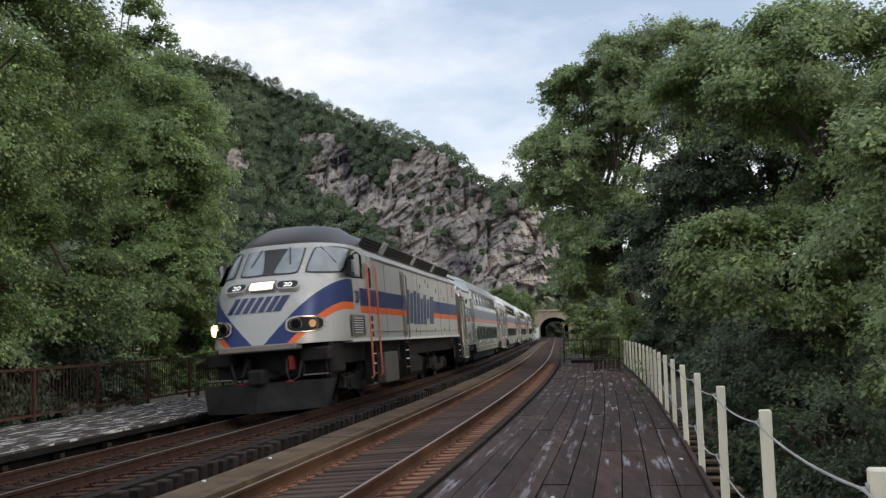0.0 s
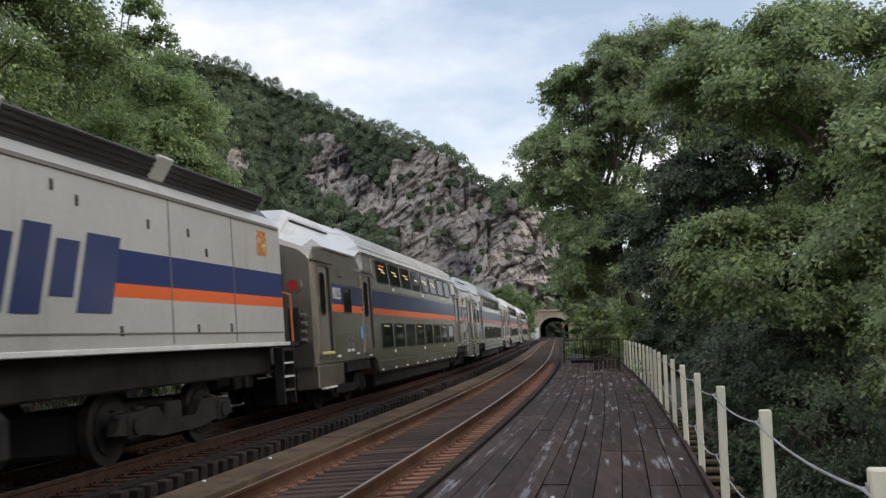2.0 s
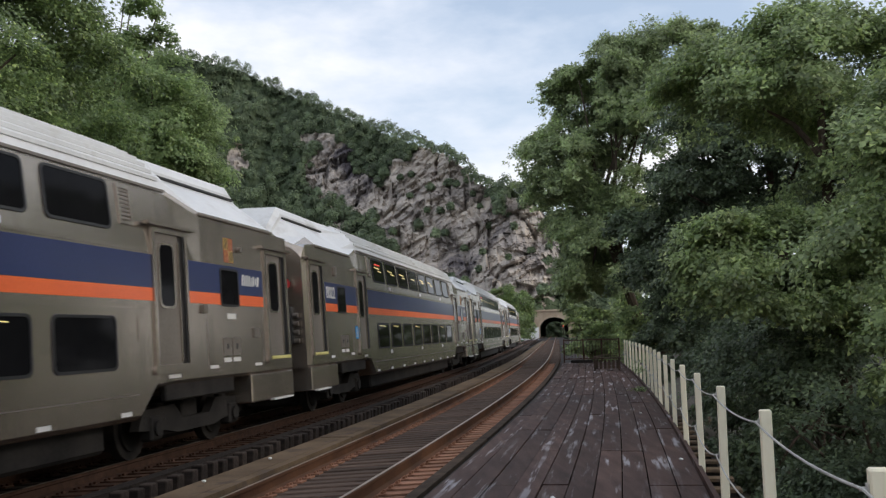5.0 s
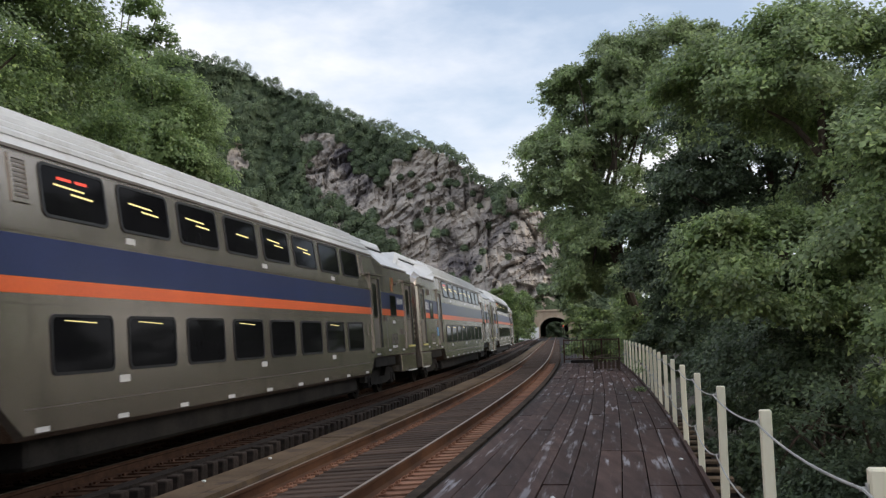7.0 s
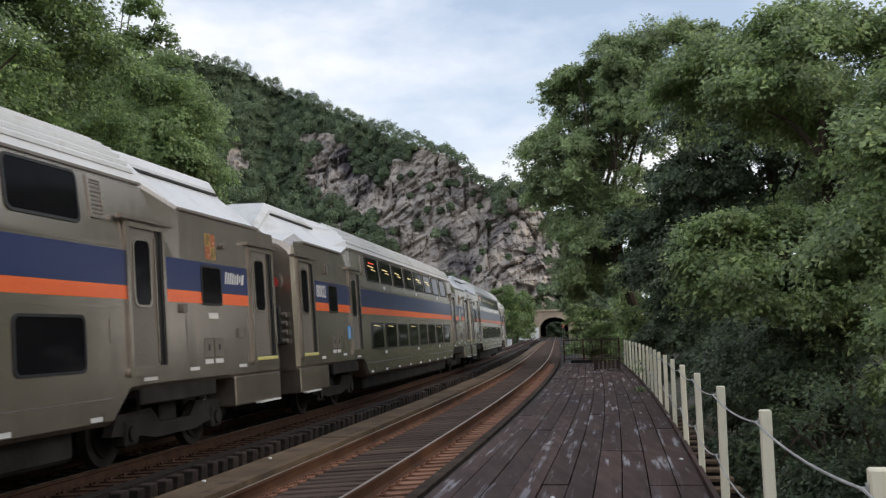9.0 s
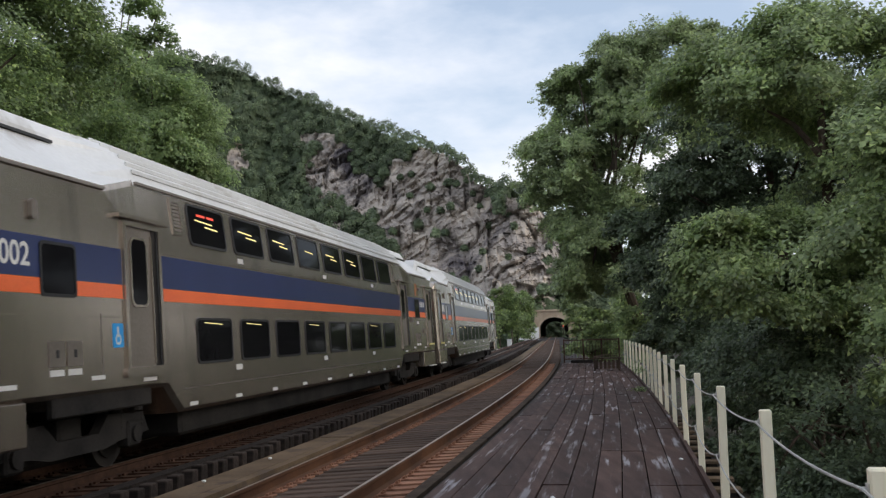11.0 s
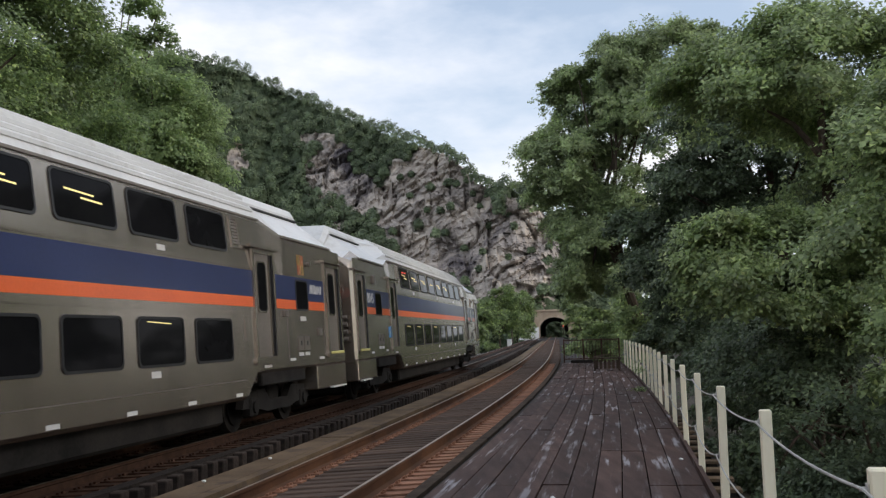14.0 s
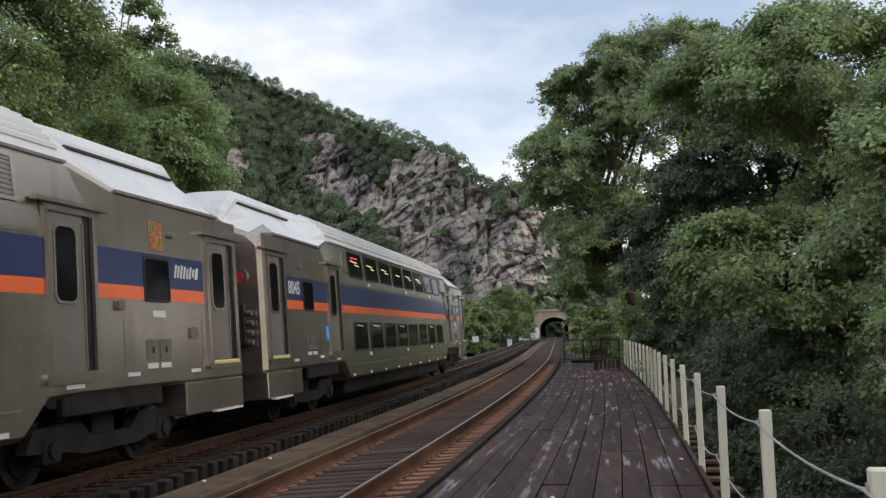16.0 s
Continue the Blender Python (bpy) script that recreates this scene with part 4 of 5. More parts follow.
G_NUMBER = glow("lit_numerals", (0.95, 0.95, 0.9), 0.5)


M_GLASS.node_tree.nodes["Principled BSDF"].inputs["Specular IOR Level"].default_value = 0.13
M_GLASS.node_tree.nodes["Principled BSDF"].inputs["IOR"].default_value = 1.2
for m in (M_BLUE, M_ORANGE):
    m.node_tree.nodes["Principled BSDF"].inputs["Coat Weight"].default_value = 0.35
    m.node_tree.nodes["Principled BSDF"].inputs["Coat Roughness"].default_value = 0.16


def flank(u, w, y=1.52):
    """A frame on the left side of a vehicle: x rearwards, y up, z outwards."""
    m = Matrix(((-1, 0, 0), (0, 0, 1), (0, 1, 0))).to_4x4()
    m.translation = (u, y, w)
    return m


TURNED = Matrix.Rotation(math.pi, 4, "Z")


def rounded(w, h, r, seg=5):
    pts = []
    for cx, cy, a0 in ((w / 2 - r, h / 2 - r, 0), (-w / 2 + r, h / 2 - r, 90), (-w / 2 + r, -h / 2 + r, 180), (w / 2 - r, -h / 2 + r, 270)):
        pts += [(cx + r * math.cos(radians(a0 + 90 * k / seg)), cy + r * math.sin(radians(a0 + 90 * k / seg))) for k in range(seg + 1)]
    return pts


def slab(pts, z0, z1, m=None):
    """A plate of the outline pts, from z0 to z1."""
    bm = bmesh.new()
    lo, hi = [bm.verts.new((*p, z0)) for p in pts], [bm.verts.new((*p, z1)) for p in pts]
    bm.faces.new(hi)
    for i in range(len(pts)):
        j = (i + 1) % len(pts)
        bm.faces.new((lo[i], lo[j], hi[j], hi[i]))
    if m:
        bm.transform(m)
    return bm


def ring(outer, inner, z0, z1):
    bm = bmesh.new()
    n = len(outer)
    V = [[bm.verts.new((*p, z)) for p in pts] for pts, z in ((outer, z0), (outer, z1), (inner, z1), (inner, z0))]
    for a, b in ((0, 1), (1, 2), (2, 3)):
        for i in range(n):
            j = (i + 1) % n
            bm.faces.new((V[a][i], V[a][j], V[b][j], V[b][i]))
    return bm


def rect(w, h):
    return [(-w / 2, -h / 2), (w / 2, -h / 2), (w / 2, h / 2), (-w / 2, h / 2)]


def loft(sections):
    """A skin over half cross-sections (u, [(y, z), ...]) mirrored to both sides."""
    bm = bmesh.new()
    last = None
    for u, half in sections:
        pts = half + [(-y, z) for y, z in half[::-1]]
        rg = [bm.verts.new((u, y, z)) for y, z in pts]
        n = len(rg)
        if last:
            for i in range(n):
                bm.faces.new((last[i], last[(i + 1) % n], rg[(i + 1) % n], rg[i]))
        else:
            bm.faces.new(rg)
        last = rg
    bm.faces.new(last[::-1])
    bmesh.ops.remove_doubles(bm, verts=bm.verts, dist=0.0005)
    return bm


def wordmark(parent, u, w, width, height, material, y, lean=0.28, thin=1.0):
    """The operator's mark, as plain leaning blocks of its size."""
    x = -width / 2
    for k, (wd, ht, lift) in enumerate(((0.10, 1, 0), (0.10, 0.9, 0.05), (0.10, 1, 0), (0.11, 0.96, 0), (0.09, 0.8, 0), (0.11, 0.94, 0), (0.10, 0.62, 0.38), (0.16, 0.9, 0.05))):
        a, b = x, x + wd * width * thin
        y0, y1 = -height / 2 + lift * height * 0.5, -height / 2 + (lift * 0.5 + ht) * height
        part("mark", slab([(a + lean * y0, y0), (b + lean * y0, y0), (b + lean * y1, y1), (a + lean * y1, y1)], 0.0, 0.004), material, parent, at=flank(u, w, y))
        x += (wd + 0.026) * width


def numerals(text, parent, m, size, material):
    c = bpy.data.curves.new("number", "FONT")
    c.body, c.size, c.extrude, c.align_x, c.align_y = text, size, 0.002, "CENTER", "CENTER"
    c.offset = 0.004 * size / 0.3
    c.materials.append(material)
    ob = new("number", c)
    ob.parent, ob.matrix_basis = parent, m
    return ob


def bogie(parent, u, wheelbase, wheel_r, axles):
    b = thing("bogie", "", "", at=pose(u, 0, 0))
    b.parent = parent
    del_keys = [k for k in ("label", "category") if k in b]
    for k in del_keys:
        del b[k]
    for sy in (-1, 1):
        bm = bmesh.new()
        outline = [(-wheelbase / 2 - 0.45, 0.42), (-wheelbase / 2 - 0.3, 0.68), (-0.7, 0.72), (-0.45, 0.5), (0.45, 0.5), (0.7, 0.72), (wheelbase / 2 + 0.3, 0.68), (wheelbase / 2 + 0.45, 0.42), (wheelbase / 2 - 0.35, 0.36), (0.6, 0.30), (-0.6, 0.30), (-wheelbase / 2 + 0.35, 0.36)]
        m = Matrix(((1, 0, 0), (0, 0, 1), (0, 1, 0))).to_4x4()
        m.translation = (0, sy * 1.12 - 0.06, 0)
        part("side_frame", slab(outline, 0, 0.14, m), M_UNDER, b, "sooty cast frame")
        for k in range(axles):
            x = (k / (axles - 1) - 0.5) * wheelbase
            bm = bmesh.new()
            rod(bm, (x, sy * 0.68, wheel_r), (x, sy * 0.82, wheel_r), wheel_r, 28)
            rod(bm, (x, sy * 0.82, wheel_r), (x, sy * 0.86, wheel_r), wheel_r * 0.72, 24)
            part("wheel", bm, M_UNDER, b, "dark steel wheel")
            bm = bmesh.new()
            box(bm, 0.32, 0.2, 0.34, (x, sy * 1.14, wheel_r - 0.17), bevel=0.03)
            rod(bm, (x, sy * 1.14, wheel_r), (x, sy * 1.28, wheel_r), 0.11, 14)
            part("axle_box", bm, M_UNDER, b)
            for dx in (-0.27, 0.27):
                bm = bmesh.new()
                for q in range(4):
                    rod(bm, (x + dx, sy * 1.12, 0.5 + q * 0.07), (x + dx, sy * 1.12, 0.545 + q * 0.07), 0.09, 10)
                part("spring", bm, M_UNDER, b)
    bm = bmesh.new()
    box(bm, 0.5, 2.2, 0.3, (0, 0, 0.45), bevel=0.03)
    part("bolster", bm, M_UNDER, b)
    # added block: stops light from showing through between the wheels
    bm = bmesh.new()
    box(bm, wheelbase * 1.25, 1.25, 0.62, (0, 0, 0.16), bevel=0.06)
    part("wheel_gap_block", bm, M_UNDER, b, "dark box added between the wheels to block light")
    return b


LEAN = Matrix.Rotation(-math.atan(0.08 / 0.84), 4, "X")    # the upper deck's side leans inwards


def upper(u, w, out=0.0):
    """A frame on the leaning side of the upper deck."""
    return flank(u, w, 1.52 - 0.08 * (w - 2.88) / 0.84 + out) @ LEAN


def window(parent, u, w, wd, ht, rad, both=True, lamp=0):
    place = upper if w > 3 else flank
    for m in (place(u, w), TURNED @ place(-u, w))[: 2 if both else 1]:
        f = part("window", ring(rounded(wd, ht, rad), rounded(wd - 0.07, ht - 0.07, rad * 0.8), 0.0, 0.016), M_RUBBER, parent, at=m)
        part("pane", slab(rounded(wd - 0.06, ht - 0.06, rad * 0.8), 0.002, 0.007), M_GLASS, f, "dark tinted pane")
        if lamp:
            for ln, x, h_ in {1: ((0.46, -0.1, 0.12), (0.34, 0.16, 0.0)), 2: ((0.38, 0.06, 0.05),), 3: ((0.5, -0.05, 0.38),)}[lamp]:
                part("cabin_lamp", slab(rect(wd * ln, 0.022 if lamp < 3 else 0.012), 0.007, 0.009), G_CABIN, f, "strip lamp seen through the pane", at=pose(x, ht * h_, 0, 0, 0, -2))


def door(parent, u, wd, w0, w1, m_turn=None):
    m = flank(u, (w0 + w1) / 2)
    if m_turn is not None:
        m = m_turn @ flank(-u, (w0 + w1) / 2)
    ht = w1 - w0
    d = part("door", slab(rect(wd - 0.1, ht - 0.06), 0.0, 0.006), M_DOOR, parent, "dull steel sliding door", at=m)
    part("door_frame", ring(rect(wd + 0.06, ht + 0.06), rect(wd - 0.1, ht - 0.08), -0.01, 0.035), M_STEEL, d)
    part("pane", slab(rounded(0.40, 0.86, 0.1), 0.006, 0.014), M_GLASS, d, "dark door pane", at=pose(-wd * 0.1, ht * 0.17, 0))
    part("pane_frame", ring(rounded(0.47, 0.93, 0.12), rounded(0.40, 0.86, 0.1), 0.006, 0.02), M_STEEL, d, at=pose(-wd * 0.1, ht * 0.17, 0))
    part("edge_strip", slab(rect(0.022, ht - 0.2), 0.006, 0.03), M_STEEL, d, "bright steel leading edge", at=pose(wd * 0.25, -0.03, 0))
    # flat dark strip in place of the recess's own shadow
    part("jamb_shade", slab(rect(0.10, ht - 0.08), 0.006, 0.014), M_UNDER, d, "dark strip painting the shade of the door recess", at=pose(wd * 0.33, 0, 0))
    part("gasket", slab(rect(0.03, ht - 0.08), 0.006, 0.032), M_RUBBER, d, at=pose(wd * 0.405, 0, 0))
    part("sill_plate", slab(rounded(wd + 0.16, 0.12, 0.04), 0.0, 0.042), M_STEEL, d, at=pose(0, -ht / 2 - 0.03, 0))
    part("drip_hood", slab(rect(wd + 0.42, 0.05), 0.0, 0.09), M_STEEL, d, at=pose(0, ht / 2 + 0.07, 0))


def coach():
    c = thing("passenger_coach", "stainless double-deck coach with blue and orange stripes", "train car", "coaches of the train")
    main = [(0, 0), (1.44, 0), (1.52, 0.06), (1.52, 2.88), (1.44, 3.72), (1.42, 3.80), (1.36, 3.96), (1.15, 4.21), (0.82, 4.42), (0.45, 4.52), (0, 4.55)]
    end = [(0, 0), (1.44, 0), (1.52, 0.06), (1.52, 2.6), (1.52, 3.50), (1.50, 3.58), (1.30, 3.76), (0.80, 4.20), (0.79, 4.30), (0.70, 4.46), (0, 4.50)]
    tip = [(0, 0), (1.40, 0), (1.46, 0.06), (1.46, 2.5), (1.46, 3.22), (1.42, 3.30), (1.25, 3.46), (0.82, 3.62), (0.79, 3.66), (0.70, 3.72), (0, 3.76)]

    def low(sec, b):
        return [(y, max(z, b) if z > 0.5 else z + b) for y, z in sec]
    secs = [(-13.0, low(tip, 1.0)), (-12.88, low(end[:5] + [(y, z - 0.5 * max(0, z - 3.3)) for y, z in end[5:]], 1.0)), (-12.1, low(end, 1.0)), (-9.2, low(end, 1.0)), (-8.28, low(main, 1.0)), (-7.68, low(main, 0.98)), (-7.24, low(main, 0.6))]
    secs += [(-u, s) for u, s in secs[::-1]]
    bm = loft(secs)
    for f in bm.faces:
        z = f.calc_center_median().z
        if abs(f.calc_center_median().x) > 12.6:
            continue
        if z > 3.66 and abs(f.normal.x) < 0.9 and f.normal.z > 0.05 or z > 4.0:
            f.material_index = 1
    part("body", bm, [M_STEEL, M_ROOF], c)
    # ribs and gutters of the roof
    for sy in (-1, 1):
        for y, z in ((1.385, 3.92), (1.30, 4.035), (1.20, 4.15), (1.08, 4.255), (0.94, 4.342), (0.78, 4.43), (0.6, 4.478)):
            bm = bmesh.new()
            box(bm, 16.4, 0.028, 0.06, (0, sy * y, z - 0.015), bevel=0.005)
            part("roof_rib", bm, M_ROOF, c)
        for u, ln, y, z in ((0, 16.5, 1.45, 3.74), (10.7, 3.0, 1.52, 3.52), (-10.7, 3.0, 1.52, 3.52), (10.65, 2.9, 0.83, 4.19), (-10.65, 2.9, 0.83, 4.19)):
            bm = bmesh.new()
            box(bm, ln, 0.05, 0.035, (u, sy * y, z))
            part("gutter", bm, M_DOOR if y > 1 else M_RUBBER, c)
    # belly box added so that no light shows under the coach
    bm = bmesh.new()
    box(bm, 13.6, 2.5, 0.42, (0, 0, 0.24), bevel=0.05)
    part("belly_block", bm, M_UNDER, c, "dark belly box of the low deck, added to block light")
    # stripes
    for m_t in (None, TURNED):
        for u0, u1 in ((7.72, -7.66), (11.68, 8.84), (-8.72, -11.62)):
            for w0, w1, mm in ((2.345, 2.80, M_BLUE), (2.165, 2.341, M_ORANGE)):
                m = flank((u0 + u1) / 2, (w0 + w1) / 2)
                part("stripe", slab(rect(u0 - u1, w1 - w0), 0.0, 0.004), mm, c, at=m if m_t is None else m_t @ flank((u0 + u1) / 2, (w0 + w1) / 2))
        for w in (2.84, 2.06):
            m = flank(0, w)
            part("moulding", slab(rect(15.2, 0.02), 0.0, 0.012), M_STEEL, c, at=m if m_t is None else m_t @ m)
        for u in (12.26, -12.22):
            door(c, u, 1.0, 1.27, 3.16, m_t)
        for u in (8.3, -8.18):
            door(c, u, 0.98, 1.25, 3.16, m_t)
    # windows
    for i in range(8):
        u = 6.02 - 1.72 * i
        window(c, u, 3.37, 1.40, 0.65, 0.10, True, (1, 1, 1, 2, 1, 1, 0, 0)[i])
        window(c, u, 1.605, 1.35, 0.69, 0.10, True, (3, 3, 0, 3, 0, 0, 3, 0)[i])
    for u in (10.27, -10.2):
        window(c, u, 2.45, 0.72, 0.62, 0.07)
    for u in (7.1, -7.1):
        v = part("vent", ring(rect(0.34, 0.54), rect(0.24, 0.44), 0, 0.02), M_STEEL, c, at=upper(u, 3.42))
        for k in range(8):
            part("slat", slab(rect(0.24, 0.03), 0, 0.012), M_DOOR, v, at=pose(0, -0.19 + 0.055 * k, 0))
    # ends: steps, skirts, reflectors, hatches
    for s in (-1, 1):
        for sy in (-1, 1):
            bm = bmesh.new()
            box(bm, 1.98, 0.5, 0.48, (s * 11.92, sy * 1.265, 0.54), bevel=0.02)
            part("step_skirt", bm, M_STEEL, c)
            bm = bmesh.new()
            box(bm, 0.96, 0.08, 0.03, (s * 12.25, sy * 1.535, 0.525))
            part("step_edge", bm, M_PALE, c, "pale step edge")
            bm = bmesh.new()
            box(bm, 0.92, 0.06, 0.06, (s * 12.25, sy * 1.545, 1.24), bevel=0.01)
            part("threshold", bm, M_YELLOW, c, "yellow door threshold")
            bm = bmesh.new()
            box(bm, 2.3, 0.10, 0.28, (s * 9.2, sy * 1.40, 0.78), bevel=0.02)
            part("equipment_box", bm, M_UNDER, c)
        bm = bmesh.new()
        box(bm, 0.62, 1.5, 2.35, (s * 13.2, 0, 1.1), bevel=0.04)
        part("gangway", bm, M_RUBBER, c, "black gangway bellows")
        bm = bmesh.new()
        rod(bm, (s * 12.9, 0, 0.85), (s * 13.54, 0, 0.85), 0.11, 10)
        box(bm, 0.4, 0.4, 0.3, (s * 13.4, 0, 0.7), bevel=0.03)
        part("coupler", bm, M_UNDER, c)
        for sy in (-1, 1):
            bm = bmesh.new()
            rod(bm, (s * 12.96, sy * 1.1, 2.72), (s * 13.04, sy * 1.1, 2.72), 0.19, 20)
            l = part("marker_lamp", bm, M_STEEL, c, "round steel marker lamp")
            bm = bmesh.new()
            rod(bm, (s * 13.04, sy * 1.1, 2.72), (s * 13.055, sy * 1.1, 2.72), 0.115, 16)
            part("lens", bm, M_RED, l, "red lens")
        bm = bmesh.new()
        box(bm, 0.14, 0.24, 0.75, (s * 13.07, 1.12, 1.5), bevel=0.02)
        rack = part("cable_rack", bm, M_RUBBER, c, "black jumper cable rack")
        for k in range(4):
            bm = bmesh.new()
            rod(bm, (s * 13.1, 1.26, 1.56 + 0.17 * k), (s * 13.1, 1.36, 1.56 + 0.17 * k), 0.05, 10)
            part("socket", bm, M_DOOR, rack, "round cable socket")
        for u, w, wd, ht in ((11.25, 1.18, 0.3, 0.05), (9.5, 1.2, 0.3, 0.05), (8.2, 1.12, 0.36, 0.05)) + (((10.23, 1.98, 0.34, 0.1),) if s < 0 else ()):
            part("reflector", slab(rect(wd, ht), 0, 0.004), M_PALE, c, at=flank(s * u, w))
        for u in (10.0, 10.36):
            h = part("hatch", slab(rect(0.3, 0.28), 0, 0.012), M_DOOR, c, at=flank(s * u, 1.5))
            part("latch", slab(rect(0.05, 0.09), 0.012, 0.02), M_RUBBER, h)
            part("label_plate", slab(rect(0.28, 0.07), 0, 0.004), M_PALE, c, at=flank(s * u, 1.29))
        bogie(c, s * 9.45, 2.6, 0.42, 2)
    for k in range(9):
        part("reflector", slab(rect(0.26, 0.055), 0, 0.004), M_PALE, c, at=flank(6.9 - 1.72 * k, 0.70))
    for u in (5.1, 0.2, -4.1):
        part("label_plate", slab(rect(0.26, 0.09), 0, 0.004), M_PALE, c, at=flank(u, 1.16))
        part("label_plate", slab(rect(0.24, 0.08), 0, 0.004), M_PALE, c, at=flank(u - 0.3, 2.93))
    part("panel_seam", slab(rect(14.4, 0.012), 0, 0.004), M_DOOR, c, at=flank(0, 0.93))
    for u in (-9.3, -11.5, 9.4, 11.6):
        part("panel_seam", slab(rect(0.012, 0.75), 0, 0.004), M_DOOR, c, at=flank(u, 1.6))
    for s in (1, -1):
        part("panel_seam", slab(rect(2.8, 0.02), 0, 0.01), M_STEEL, c, at=flank(s * 10.2, 1.93))
    part("lamp_bracket", slab(rounded(0.10, 0.22, 0.04), 0, 0.05), M_DOOR, c, at=flank(10.75, 3.08))
    cr = part("crest", slab(rect(0.36, 0.40), 0, 0.004), M_CREST, c, "quartered crest in gold, black, red and white", at=flank(-10.23, 3.06))
    for qx, qy, mm in ((-0.09, 0.10, M_GOLD), (0.09, 0.10, M_CRIMSON), (-0.09, -0.10, M_CRIMSON), (0.09, -0.10, M_GOLD)):
        part("quarter", slab(rect(0.165, 0.185), 0.004, 0.006), mm, cr, at=pose(qx, qy, 0))
        for k in (-0.05, 0.0, 0.05):
            part("bar", slab([(k - 0.025, -0.085), (k - 0.005, -0.085), (k + 0.025, 0.085), (k + 0.005, 0.085)], 0.006, 0.008), M_RUBBER if mm is M_GOLD else M_CREST, cr, at=pose(qx, qy, 0))
    part("camera_dome", slab(rounded(0.09, 0.09, 0.044), 0, 0.06), M_DOOR, c, at=flank(-10.62, 3.10))
    part("key_box", slab(rounded(0.14, 0.13, 0.02), 0, 0.05), M_DOOR, c, at=flank(-9.2, 2.08))
    part("switch_box", slab(rounded(0.22, 0.16, 0.02), 0, 0.03), M_DOOR, c, at=flank(-11.2, 1.72))
    part("door_button", slab(rounded(0.24, 0.34, 0.03), 0, 0.012), M_STEEL, c, at=flank(-7.35, 1.78))
    sg = part("access_sign", slab(rounded(0.26, 0.30, 0.02), 0, 0.005), M_SIGN, c, "blue and white wheelchair sign", at=flank(9.0, 1.70))
    part("symbol", ring(rounded(0.14, 0.13, 0.06), rounded(0.09, 0.08, 0.035), 0.005, 0.007), M_PALE, sg, at=pose(0.0, -0.05, 0))
    part("symbol", slab([(-0.02, -0.02), (0.01, -0.02), (0.02, 0.11), (-0.03, 0.11)], 0.005, 0.007), M_PALE, sg)
    wordmark(c, -11.08, 2.60, 0.72, 0.19, M_PALE, 1.525, 0.3, 0.7)
    return c


coaches = [coach()]
for i in range(3):
    coaches.append(copy_thing(coaches[0], pose(0, 0, 0)))
for c, n in zip(coaches, ("8025", "8022", "8002", "8045")):
    numerals(n, c, flank(11.16, 2.57, 1.526), 0.36, M_PALE)
for c in coaches:
    for k, ln in enumerate((0.30, 0.26)):
        part("led_sign", slab(rect(ln, 0.035), 0, 0.003), G_SIGN, c, "red destination sign behind the glass", at=upper(6.22 - 0.36 * k, 3.54, 0.010))
coaches[3]["label"] = "stainless double-deck cab coach at the rear of the train"
for c in coaches[3:]:
    bm = loft([(-13.75, [(0, 0.95), (1.0, 0.95), (1.05, 1.0), (1.05, 2.9), (1.0, 3.0), (0, 3.05)]), (-12.98, [(0, 0.8), (1.40, 0.8), (1.46, 0.9), (1.46, 3.2), (1.40, 3.45), (0, 3.74)])])
    part("cab_nose", bm, M_STEEL, c, "sloped steel cab end")
    for sy in (-1, 1):
        bm = bmesh.new()
        box(bm, 0.02, 0.7, 0.6, (-13.66, sy * 0.5, 2.25), m=Matrix.Identity(4))
        part("cab_window", bm, M_GLASS, c, "dark cab window")


